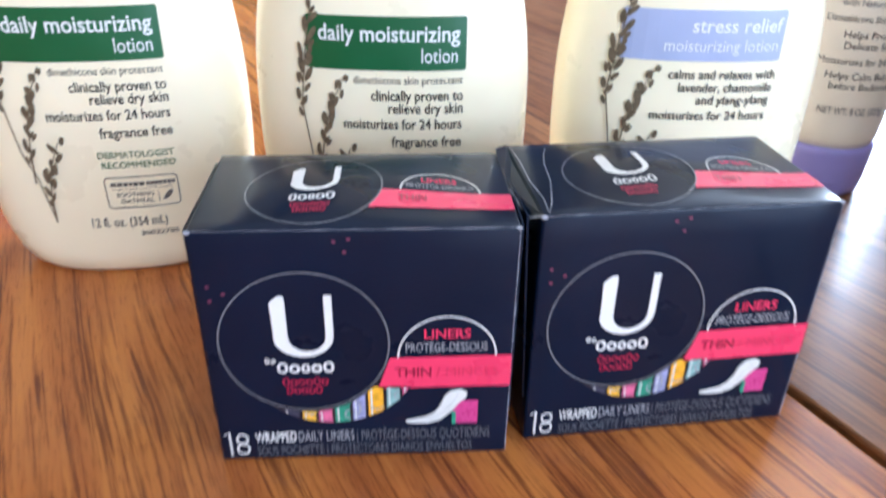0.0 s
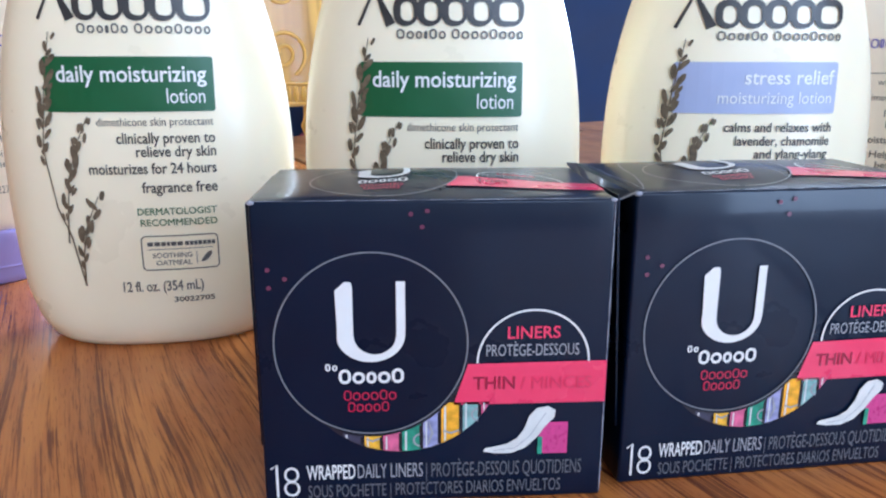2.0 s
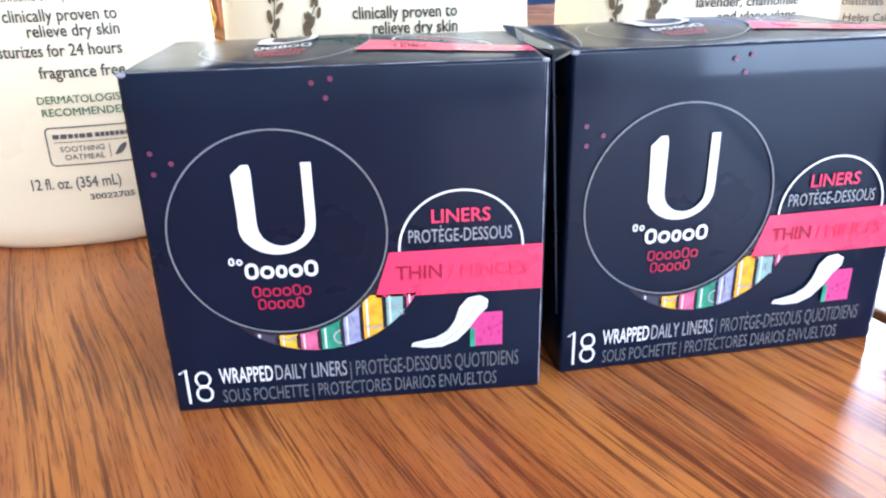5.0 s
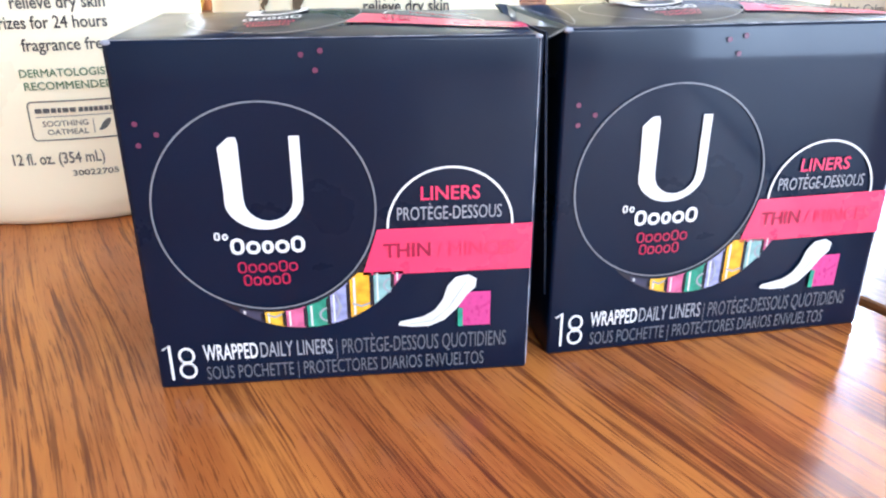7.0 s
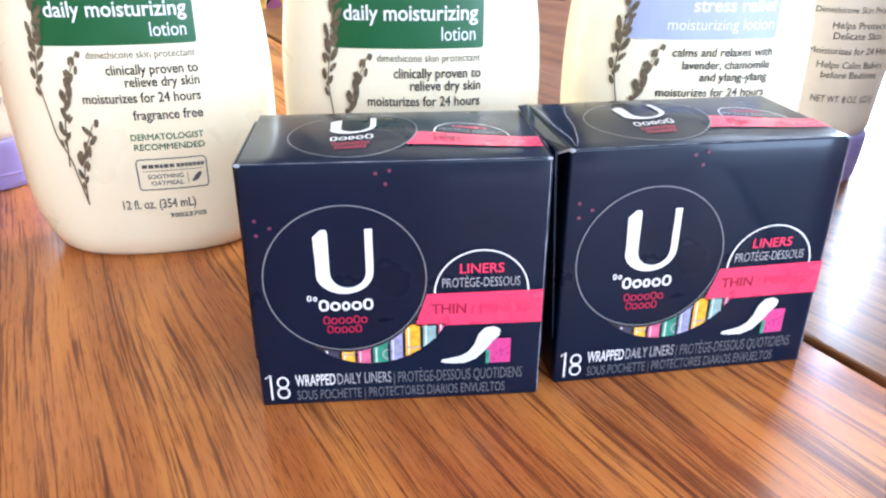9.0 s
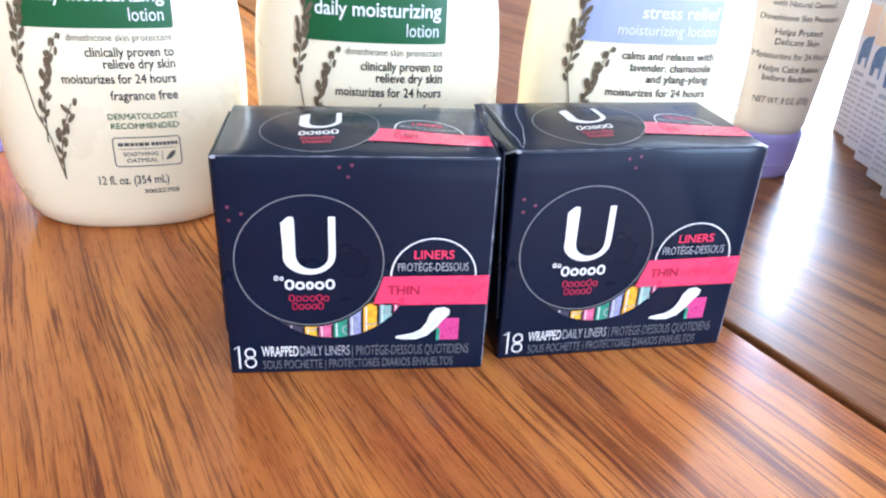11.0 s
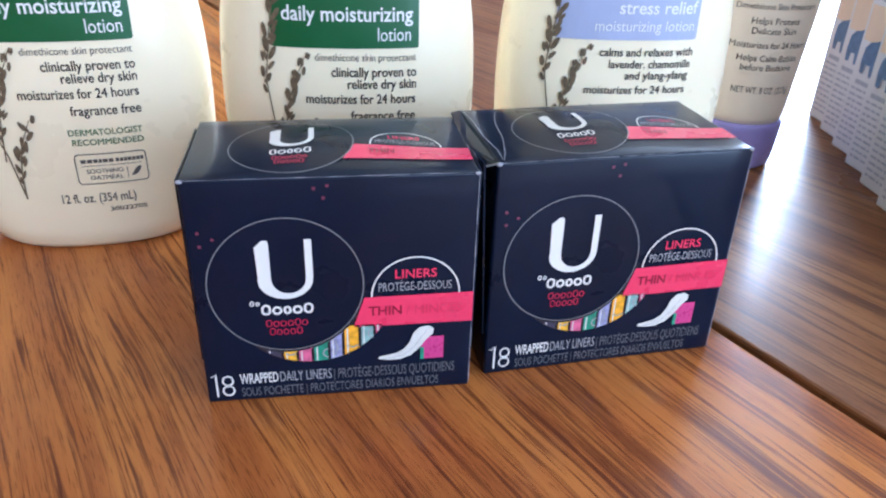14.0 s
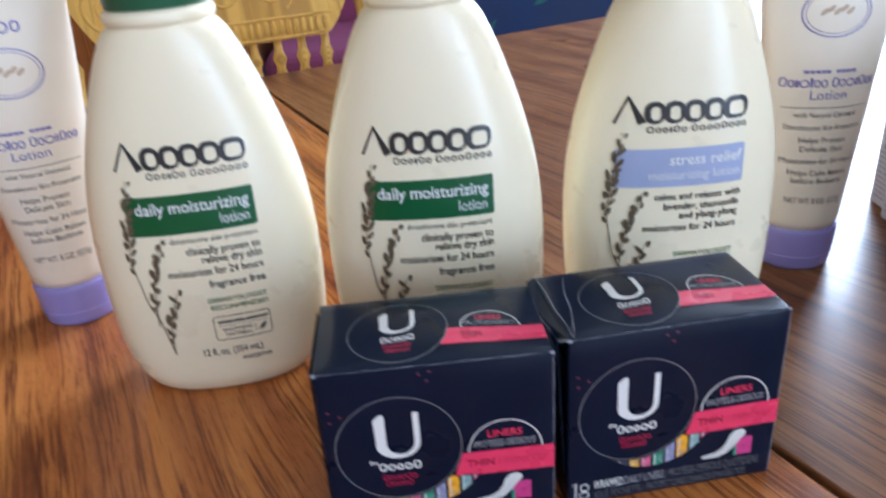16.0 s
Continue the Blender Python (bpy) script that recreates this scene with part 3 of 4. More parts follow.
    print_row([0.0023, 0.0023, 0.0021, 0.0022, 0.0022, 0.0022, 0.0020, 0.0018], 0.0029, 0.0992, 0.0023, 0.0006, 0.0005, lay, PRINT_GREY, root, 0.004)
    printed("oat_sprig", sprig(random.Random(seed)), above, PRINT_BROWN, root, "olive brown printed oat stems", 0.003)
    return root


lotion_bottle((-0.0528, 0.1172, 0), 4.5, False, 3, 0.0003)
lotion_bottle((0.0444, 0.1118, 0), -4.0, False, 3, 0.0017)
lotion_bottle((0.1490, 0.1212, 0), -2.5, True, 3, 0.0017)


# ---- cartons of liners ----
def liner_box(place, turn, k, open_flap):
    W, D, H = 0.072 * k, 0.042 * k, 0.0658 * k
    label = "glossy navy cardboard liner carton with pink band" + (", its side flap gaping" if open_flap else ", closed")
    root = thing("liner_carton", place, turn, label, "carton", "liner cartons side by side")
    bm = bmesh.new()
    bmesh.ops.create_cube(bm, size=1.0)
    for v in bm.verts:
        v.co = Vector(((v.co.x + 0.5) * W, (v.co.y + 0.5) * D, (v.co.z + 0.5) * H))
    bmesh.ops.bevel(bm, geom=bm.edges[:], offset=0.0007, segments=2, affect="EDGES", profile=0.6)
    bmesh.ops.subdivide_edges(bm, edges=[e for e in bm.edges if e.calc_length() > 0.02], cuts=9, use_grid_fill=True)
    rise = lambda x, y: 0.0022 * k * math.sin(math.pi * min(1, max(0, x / W))) ** 2 * math.sin(math.pi * min(1, max(0, y / D)))
    for v in bm.verts:
        if v.co.z > H * 0.98:
            v.co.z += rise(v.co.x, v.co.y)
    body = part("body", from_bm("body", bm, BOARD, True), root)

    def front(u, v):
        return (u * k, -0.00022, v * k)

    def front_up(u, v):
        return (u * k, -0.00042, v * k)

    def top(u, v):
        return (u * k, v * k, H + rise(u * k, v * k) + 0.00025)

    def top_up(u, v):
        return (u * k, v * k, H + rise(u * k, v * k) + 0.00045)

    # worn edges
    for n, (a, b) in enumerate((((0.0006, 0.0, 0.0658), (0.0714, 0.0, 0.0658)), ((0.0718, 0.0, 0.001), (0.0718, 0.0, 0.0653)))):
        p0, p1 = Vector(a) * k, Vector(b) * k
        verts, faces, r = [], [], 0.00016 * k
        steps = 26
        rng = random.Random(n + int(place[0] * 1000))
        for i in range(steps + 1):
            p = p0.lerp(p1, i / steps)
            rr = r * rng.uniform(0.02, 0.45) if n == 0 else r * rng.uniform(0.3, 0.9)
            verts += [(p.x - rr, p.y - rr * 0.3, p.z + rr * (0.4 if n == 0 else 0)), (p.x + rr, p.y - rr * 0.3, p.z - rr), (p.x + rr * 0.5, p.y + rr, p.z + rr)]
        for i in range(steps):
            for j in range(3):
                a0, b0 = i * 3 + j, i * 3 + (j + 1) % 3
                faces.append((a0, b0, b0 + 3, a0 + 3))
        part("worn_edge", mesh("worn_edge", verts, faces, BOARD_EDGE), root)

    # front
    part_win = printed("window_crescent", (np.array(arc(0.0290, 0.0315, 0.0207, 0.0197, 221, 334, 40) + arc(0.0231, 0.0360, 0.0201, 0.0200, 333, 240, 40)), [tuple(range(82))]), front, PRINT_SHADOW, root, "dark window with a row of coloured wrappers")
    edges = [0.0165, 0.0210, 0.0249, 0.0289, 0.0333, 0.0371, 0.0416, 0.0455, 0.0488]
    for n in range(8):
        u0, u1 = edges[n] + 0.0002, edges[n + 1] - 0.0002
        us = np.linspace(u0, u1, 6)
        cu, cv = 0.0290, 0.0315
        low = [(u, cv - 0.0194 * math.sqrt(max(0, 1 - ((u - cu) / 0.0207) ** 2))) for u in us]
        high = []
        for u, (_, lo) in zip(us, low):
            d = 1 - ((u - 0.0231) / 0.0201) ** 2
            hi = 0.0360 - 0.0200 * math.sqrt(d) if d > 0 else 0.030
            high.append((u, max(lo + 0.0002, min(hi - 0.0003, 0.0230))))
        co = np.array(low + high[::-1])
        printed("wrapper", (co, [tuple(range(len(co)))]), front_up, WRAPS[n], part_win)
        mid = (u0 + u1) / 2
        # round look drawn on: a white highlight strip and a dark shaded edge
        for a, b, mat in ((0.14, 0.24, PAD_WHITE), (0.90, 1.0, PRINT_SHADOW)):
            ua, ub = u0 + (u1 - u0) * a, u0 + (u1 - u0) * b
            shading = [(u, float(np.interp(u, us, [p[1] for p in low])) + 0.0002) for u in (ua, ub)] + [(u, float(np.interp(u, us, [p[1] for p in high])) - 0.0002) for u in (ub, ua)]
            if shading[2][1] - shading[1][1] > 0.0006:
                printed("wrapper_shading", (np.array(shading), [(0, 1, 2, 3)]), lambda u, v: (u * k, -0.0005, v * k), mat, part_win)
        v0, v1 = low[2][1], high[2][1]
        if n in (3, 6):
            mark = band(arc(u1, (v0 + v1) / 2, 0.0016, 0.0014, 100, 260, 10), 0.0004)
        elif n in (1, 5):
            mark = band([(u0 + 0.0004, v0 + 0.0022), (mid, v0 + 0.0016), (u1 - 0.0004, v0 + 0.0022)], 0.0004)
        elif n == 4:
            mark = band([(mid - 0.0008, v0 + 0.0006), (mid + 0.0002, (v0 + v1) / 2), (mid - 0.0006, v1 - 0.0004)], [0.0001, 0.0006, 0.0001])
        else:
            continue
        printed("wrapper_mark", mark, lambda u, v: (u * k, -0.0006, v * k), PRINT_PALE, part_win)
    printed("circle_line", ring(0.0231, 0.0360, 0.0196, 0.01955, 0.00032), front_up, PRINT_RING, root)
    printed("horseshoe_mark", horseshoe(0.0230, 0.0324, 0.0140, 0.0171), front_up, PRINT_WHITE, root, "white horseshoe shape")
    print_row([0.0011, 0.0011], 0.0136, 0.0306, 0.0013, 0.0003, 0.00035, front_up, PRINT_WHITE, root)
    print_row([0.0025, 0.0026, 0.0021, 0.0026, 0.0025], 0.0163, 0.0277, 0.0026, 0.00025, 0.00064, front_up, PRINT_WHITE, root)
    print_row([0.0016] * 6, 0.0172, 0.0240, 0.0018, 0.00024, 0.00030, front_up, PRINT_ROSE, root)
    print_row([0.0015] * 5, 0.0180, 0.0214, 0.0018, 0.00024, 0.00030, front_up, PRINT_ROSE, root)
    pink = printed("pink_band", (np.array([(0.0398, 0.0224), (0.0718, 0.0224), (0.0718, 0.0317), (0.0428, 0.0315)] ), [(0, 1, 2, 3)]), front_up, PRINT_PINK, root)
    front3 = lambda u, v: (u * k, -0.00060, v * k)
    printed("half_ring", band(arc(0.05635, 0.0316, 0.0116, 0.0114, 0, 180, 36), 0.00042), front_up, PRINT_WHITE, root)
    printed("lettering", shift(lettering("LINERS", 0.0109, 0.0027, "centre", True), 0.05635, 0.0369), front_up, PRINT_PINK, root)
    printed("lettering", shift(lettering("PROTÈGE-DESSOUS", 0.0193, 0.0027, "centre"), 0.0562, 0.0331), front_up, PRINT_PALE, root)
    printed("lettering", shift(lettering("THIN", 0.0088, 0.0029, "left", True), 0.0438, 0.0259), front3, PRINT_PLUM, pink)
    printed("lettering", shift(lettering("/ MINCES", 0.0150, 0.0029), 0.0538, 0.0257), front3, PRINT_FAINT, pink)
    pad = [(0.0468, 0.0118), (0.0495, 0.0113), (0.0528, 0.0113), (0.0558, 0.0125), (0.0583, 0.0150), (0.0600, 0.0175), (0.0618, 0.0193), (0.0620, 0.0210), (0.0604, 0.0220), (0.0580, 0.0216),
           (0.0564, 0.0198), (0.0555, 0.0170), (0.0540, 0.0148), (0.0518, 0.0135), (0.0490, 0.0129), (0.0472, 0.0126)]
    printed("liner_picture", (np.array(pad) - (0.0006, 0.0003), [tuple(range(len(pad)))]), front3, PAD_WHITE, root, "white folded liner picture")
    printed("liner_crease", band([(0.0484, 0.0117), (0.0529, 0.0122), (0.0560, 0.0149), (0.0579, 0.0179), (0.0594, 0.0202)], 0.00012), lambda u, v: (u * k, -0.0007, v * k), PRINT_PALE, root)
    printed("packet_picture", rect(0.0580, 0.0106, 0.0642, 0.0179), front_up, PRINT_MAGENTA, root, "magenta packet picture")
    printed("packet_trim", rect(0.0578, 0.0106, 0.0588, 0.0146), front3, WRAPS[3], root)
    printed("lettering", merged([band([(0.0014, 0.0087), (0.0027, 0.0097), (0.0027, 0.0020)], [0.00045, 0.00055, 0.0005]), shift(lettering("8", 0.0034, 0.0077, "left", False, 0.020), 0.0040, 0.0020)]), front_up, PRINT_WHITE, root)
    printed("lettering", shift(lettering("WRAPPED", 0.0102, 0.0035, "left", True), 0.0089, 0.0060), front_up, PRINT_WHITE, root)
    printed("lettering", shift(lettering("DAILY LINERS", 0.0138, 0.0035), 0.0196, 0.0060), front_up, PRINT_PALE, root)
    printed("lettering", shift(lettering("| PROTÈGE-DESSOUS QUOTIDIENS", 0.0334, 0.0035), 0.0341, 0.0058), front_up, PRINT_SILVER, root)
    printed("lettering", shift(lettering("SOUS POCHETTE | PROTECTORES DIARIOS ENVUELTOS", 0.0540, 0.0031), 0.0091, 0.0017), front_up, PRINT_SILVER, root)
    for cu, cv in ((0.0313, 0.0631), (0.0345, 0.0637), (0.0335, 0.0605), (0.0031, 0.0522), (0.0064, 0.0503), (0.0032, 0.0485)):
        printed("dot", disc(cu, cv, 0.00048, 0.00048, 14), front_up, PRINT_DOT, root)

    # top
    printed("circle_line", ring(0.0259, 0.0184, 0.0158, 0.0163, 0.00034), top, PRINT_RING, root, "", 0.006)
    printed("horseshoe_mark", horseshoe(0.0259, 0.0160, 0.0116, 0.0132), top, PRINT_WHITE, root, "white horseshoe shape", 0.006)
    print_row([0.0018, 0.0021, 0.0015, 0.0020, 0.0020], 0.0206, 0.0118, 0.0024, 0.00025, 0.0005, top, PRINT_WHITE, root)
    print_row([0.0013] * 6, 0.0212, 0.0090, 0.0015, 0.0002, 0.0003, top, PRINT_ROSE, root)
    print_row([0.0013] * 5, 0.0219, 0.0068, 0.0015, 0.0002, 0.0003, top, PRINT_ROSE, root)
    tpink = printed("pink_band", (np.array([(0.0387, 0.0080), (0.0716, 0.0078), (0.0716, 0.0157), (0.0418, 0.0158)]), [(0, 1, 2, 3)]), top, PRINT_PINK, root, "", 0.006)
    printed("half_ring", band(arc(0.0552, 0.0160, 0.0093, 0.0094, 0, 180, 30), 0.0004), top, PRINT_WHITE, root)
    printed("lettering", shift(lettering("LINERS", 0.0084, 0.0025, "centre", True), 0.0551, 0.0203), top, PRINT_PINK, root)
    printed("lettering", shift(lettering("PROTÈGE-DESSOUS", 0.0158, 0.0023, "centre"), 0.0552, 0.0172), top, PRINT_PALE, root)
    printed("lettering", shift(lettering("THIN", 0.0066, 0.0026, "left", True), 0.0452, 0.0108), top_up, PRINT_PLUM, tpink)

    # scuffed corners of the lid
    for n, (u, v) in enumerate(((0.0005, 0.0004), (0.0715, 0.0004), (0.0715, 0.0414))):
        chip = bmesh.new()
        bmesh.ops.create_icosphere(chip, subdivisions=2, radius=0.0006 * (1.2 - 0.2 * n))
        for p in chip.verts:
            p.co = Vector((p.co.x * 1.3 + u * k, p.co.y + v * k, p.co.z * 0.7 + H - 0.0004))
        part("worn_corner", from_bm("worn_corner", chip, BOARD_EDGE, True), root)
    if open_flap:
        for pts in ([(0.0010, 0.0412), (0.0016, 0.0300), (0.0013, 0.0180), (0.0022, 0.0080), (0.0016, 0.0012)], [(0.0104, 0.0380), (0.0086, 0.0330), (0.0072, 0.0270), (0.0062, 0.0170), (0.0036, 0.0060), (0.0018, 0.0010)]):
            printed("crease", band(pts, [0.00012] + [0.00026] * (len(pts) - 2) + [0.00016]), top_up, BOARD_EDGE, root, "", 0.004)

    # folded side flaps
    for s, x in ((-1, -0.0002), (1, W + 0.0002)):
        lean = 0.0022 if (open_flap and s < 0) else 0.0004
        verts = [(x, 0.002, H * 0.2), (x, D - 0.002, H * 0.2), (x + s * lean, D - 0.003, H - 0.001), (x + s * lean, 0.003, H - 0.001)]
        verts += [(vx + s * 0.0004, vy, vz) for vx, vy, vz in verts]
        part("side_flap", mesh("side_flap", verts, [(0, 1, 2, 3), (4, 7, 6, 5), (0, 4, 5, 1), (1, 5, 6, 2), (2, 6, 7, 3), (3, 7, 4, 0)], BOARD), root)
    if open_flap:
        tuck = [(0.0006, 0.0006, H + 0.0002), (0.0006, D - 0.0006, H + 0.0002), (-0.0030, D - 0.004, H + 0.0008), (-0.0042, D * 0.5, H - 0.0012), (-0.0018, 0.004, H - 0.0022)]
        verts = tuck + [(x, y, z - 0.0004) for x, y, z in tuck]
        n = len(tuck)
        part("tuck_flap", mesh("tuck_flap", verts, [tuple(range(n)), tuple(range(2 * n - 1, n - 1, -1))] + [(i, (i + 1) % n, n + (i + 1) % n, n + i) for i in range(n)], BOARD), root, "crumpled tuck flap")
        part("worn_edge", mesh("worn_edge", [(0.0004, 0.0003, H + 0.0004), (-0.0018, 0.004, H - 0.0019), (-0.0042, D * 0.5, H - 0.0008), (-0.0046, D * 0.5, H - 0.0012), (-0.0022, 0.0038, H - 0.0024), (0, 0, H - 0.0002)],
                                [(0, 1, 4, 5), (1, 2, 3, 4)], BOARD_EDGE), root)
    return root


def horseshoe(cu, v0, wide, high):
    """A bold open loop: a thick stroke, a round foot and a thinner stroke."""
    t1, t2, r = wide * 0.25, wide * 0.13, wide * 0.42
    outer = [(cu - wide / 2, v0 + high - t1 * 0.5), (cu - wide / 2 + 0.02 * wide, v0 + r * 1.05)] + arc(cu, v0 + r, wide / 2, r, 188, 350, 22) + [(cu + wide / 2, v0 + r * 1.1), (cu + wide / 2, v0 + high)]
    inner = [(cu + wide / 2 - t2, v0 + high), (cu + wide / 2 - t2, v0 + r * 1.1)] + arc(cu + (t1 - t2) / 2, v0 + r, wide / 2 - (t1 + t2) / 2, r * 0.72, 350, 188, 22) + [(cu - wide / 2 + t1, v0 + r * 1.1), (cu - wide / 2 + t1, v0 + high), (cu - wide / 2 + t1 * 0.55, v0 + high)]
    left, right = outer, inner[::-1]
    n = 30

    def resampled(path):
        p = np.array(path)
        d = np.r_[0, np.cumsum(np.linalg.norm(np.diff(p, axis=0), axis=1))]
        s = np.linspace(0, d[-1], n)
        return np.stack([np.interp(s, d, p[:, 0]), np.interp(s, d, p[:, 1])], 1)

    a, b = resampled(left), resampled(right)
    return np.concatenate([a, b]), [(i, i + 1, n + i + 1, n + i) for i in range(n - 1)]


liner_box((0, 0, 0), 0, 1.0, False)
liner_box((0.0772, 0.0040, 0), 4.5, 1.006, True)


# ---- tubes standing on their caps ----
TZ = [0.0225, 0.026, 0.045, 0.075, 0.105, 0.135, 0.160, 0.172]
TA = [0.0178, 0.0192, 0.0210, 0.0240, 0.0270, 0.0300, 0.0322, 0.0330]
TB = [0.0165, 0.0178, 0.0182, 0.0172, 0.0150, 0.0110, 0.0050, 0.0009]


def tube_lay(u, v):
    a, b = np.interp(v, TZ, TA), np.interp(v, TZ, TB)
    return (u, -b * math.sqrt(max(0.0, 1 - min(1.0, abs(u / a)) ** 2)) - 0.0003, v)


def oval_rows(zs, As, Bs, mat, name, sides=56):
    verts, faces = [], []
    for z, a, b in zip(zs, As, Bs):
        verts += [(a * math.cos(2 * math.pi * k / sides), b * math.sin(2 * math.pi * k / sides), z) for k in range(sides)]
    for i in range(len(zs) - 1):
        for k in range(sides):
            a, b = i * sides + k, i * sides + (k + 1) % sides
            faces.append((a, b, b + sides, a + sides))
    faces += [tuple(range(sides - 1, -1, -1)), tuple(range((len(zs) - 1) * sides, len(zs) * sides))]
    return mesh(name, verts, faces, mat, True)


def lotion_tube(place, turn):
    root = thing("lotion_tube", place, turn, "cream plastic lotion tube standing on its lavender cap", "tube", "lotion tubes behind the bottles")
    fine = np.linspace(TZ[0], TZ[-1], 40)
    part("body", oval_rows(fine, np.interp(fine, TZ, TA), np.interp(fine, TZ, TB), TUBE_SKIN, "body"), root)
    part("crimp", block("crimp", (0.0660, 0.0016, 0.008), TUBE_SKIN, (0, 0, 0.171), 0.0004), root)
    cap = part("cap", oval_rows([0, 0.0008, 0.003, 0.010, 0.0190, 0.0215, 0.0228], [0.0166, 0.0176, 0.0182, 0.0190, 0.0196, 0.0196, 0.0190], [0.0150, 0.0160, 0.0166, 0.0174, 0.0182, 0.0182, 0.0176], LAVENDER, "cap"), root, "lavender flip cap")
    part("lip", oval_rows([0.0068, 0.0074, 0.0080], [0.0188, 0.0190, 0.0188], [0.0172, 0.0174, 0.0172], LAVENDER, "lip"), cap)

    def line(text, base, width, height, mat, bold=False):
        printed("lettering", shift(lettering(text, width, height, "centre", bold), 0, base + 0.0008), tube_lay, mat, root, "", 0.004)

    line("NET WT. 8 OZ. (227g)", 0.0375, 0.0262, 0.0031, PRINT_GREY)
    line("before Bedtime", 0.0480, 0.0230, 0.0029, PRINT_GREY)
    line("Helps Calm Babies", 0.0522, 0.0272, 0.0029, PRINT_GREY)
    line("Moisturizes for 24 Hours", 0.0580, 0.0345, 0.0029, PRINT_GREY)
    line("Delicate Skin", 0.0642, 0.0196, 0.0029, PRINT_GREY)
    line("Helps Protect", 0.0685, 0.0215, 0.0029, PRINT_GREY)
    line("Dimethicone Skin Protectant", 0.0748, 0.0350, 0.0026, PRINT_GREY)
    line("with Natural Oatmeal", 0.0808, 0.0280, 0.0026, PRINT_GREY)
    printed("rule", rect(-0.0195, 0.0860, 0.0195, 0.0863, 12, 1), tube_lay, PRINT_GREY, root)
    line("Lotion", 0.0893, 0.0165, 0.0044, PRINT_VIOLET)
    print_row([0.0030, 0.0026, 0.0013, 0.0040, 0.0013, 0.0026, 0.0028], -0.0212, 0.0957, 0.0036, 0.0004, 0.0006, tube_lay, PRINT_VIOLET, root, 0.004)
    print_row([0.0030, 0.0026, 0.0040, 0.0018, 0.0026, 0.0022, 0.0018], 0.0008, 0.0957, 0.0036, 0.0004, 0.0006, tube_lay, PRINT_VIOLET, root, 0.004)
    print_row([0.0024, 0.0020, 0.0022, 0.0020, 0.0018], -0.0120, 0.1022, 0.0014, 0.0003, 0.0, tube_lay, PRINT_VIOLET, root, 0.004)
    print_row([0.0018, 0.0022, 0.0020, 0.0022], 0.0022, 0.1022, 0.0014, 0.0003, 0.0, tube_lay, PRINT_VIOLET, root, 0.004)
    seal = printed("oval_seal", merged([ring(0, 0.1290, 0.0150, 0.0108, 0.0006, 48), ring(0, 0.1290, 0.0134, 0.0093, 0.0003, 48)]), tube_lay, PRINT_VIOLET, root)
    printed("seal_mark", merged([disc(-0.0055 + 0.0028 * i, 0.1292 + 0.0012 * (i % 2), 0.0010, 0.0022, 12, -50) for i in range(5)]), tube_lay, PRINT_SAND, seal)
    print_row([0.0050, 0.0040, 0.0050, 0.0040], -0.0100, 0.1460, 0.0050, 0.0008, 0.0009, tube_lay, PRINT_VIOLET, root, 0.004)
    return root


lotion_tube((0.2355, 0.1625, 0), -8)
lotion_tube((-0.1440, 0.1800, 0), 20)


# ---- pale blue cartons in a slanting row ----
def snack_carton(place, turn, rng):
    W, D, H = 0.0252, 0.042, 0.120
    root = thing("pale_blue_carton", place, turn, "pale blue printed cardboard carton standing in a row", "carton", "pale blue cartons in a row")
    part("body", block("body", (W, D, H), CARTON, (W / 2, D / 2, 0), 0.0008), root)
    part("top_fold", block("top_fold", (W * 0.96, 0.0016, 0.010), CARTON, (W / 2, D / 2, H - 0.0005), 0.0005), root)
    lay = lambda u, v: (u, -0.0003, v)
    printed("peach_panel", rect(0.0022, 0.056, W - 0.0022, 0.073), lay, PRINT_PEACH, root)
    figure = [(0.0060, 0.0405), (0.0088, 0.0405), (0.0096, 0.0450), (0.0128, 0.0452), (0.0136, 0.0400), (0.0168, 0.0402), (0.0172, 0.0480), (0.0196, 0.0520), (0.0190, 0.0562), (0.0160, 0.0582), (0.0130, 0.0570), (0.0090, 0.0560), (0.0060, 0.0530), (0.0052, 0.0470)]
    printed("blue_figure", (np.array(figure), [tuple(range(len(figure)))]), lambda u, v: (u, -0.0005, v), PRINT_BLUE, root, "plain blue printed shape")
    for n in range(2):
        printed("grey_mark", ring(0.0095 + 0.0060 * n, 0.0805, 0.0024, 0.0050, 0.0012, 20), lay, PRINT_STEEL, root)
    v = 0.0350
    printed("bar", rect(0.0050, v, 0.0200, v + 0.0022), lay, PRINT_STEEL, root)
    lines = []
    while v > 0.006:
        v -= 0.0030
        u = 0.0030
        while u < W - 0.006:
            w = rng.uniform(0.002, 0.006)
            lines.append(rect(u, v, min(u + w, W - 0.003), v + 0.0011))
            u += w + 0.0009
    tagged(printed("small_print", merged(lines), lay, PRINT_STEEL, root, "small printed lines"), kind="stuff")
    return root


rng = random.Random(11)
for n in range(8):
    snack_carton((0.3170 - 0.0085 * n, 0.2245 - 0.0242 * n, 0), -94 + rng.uniform(-2, 2), rng)


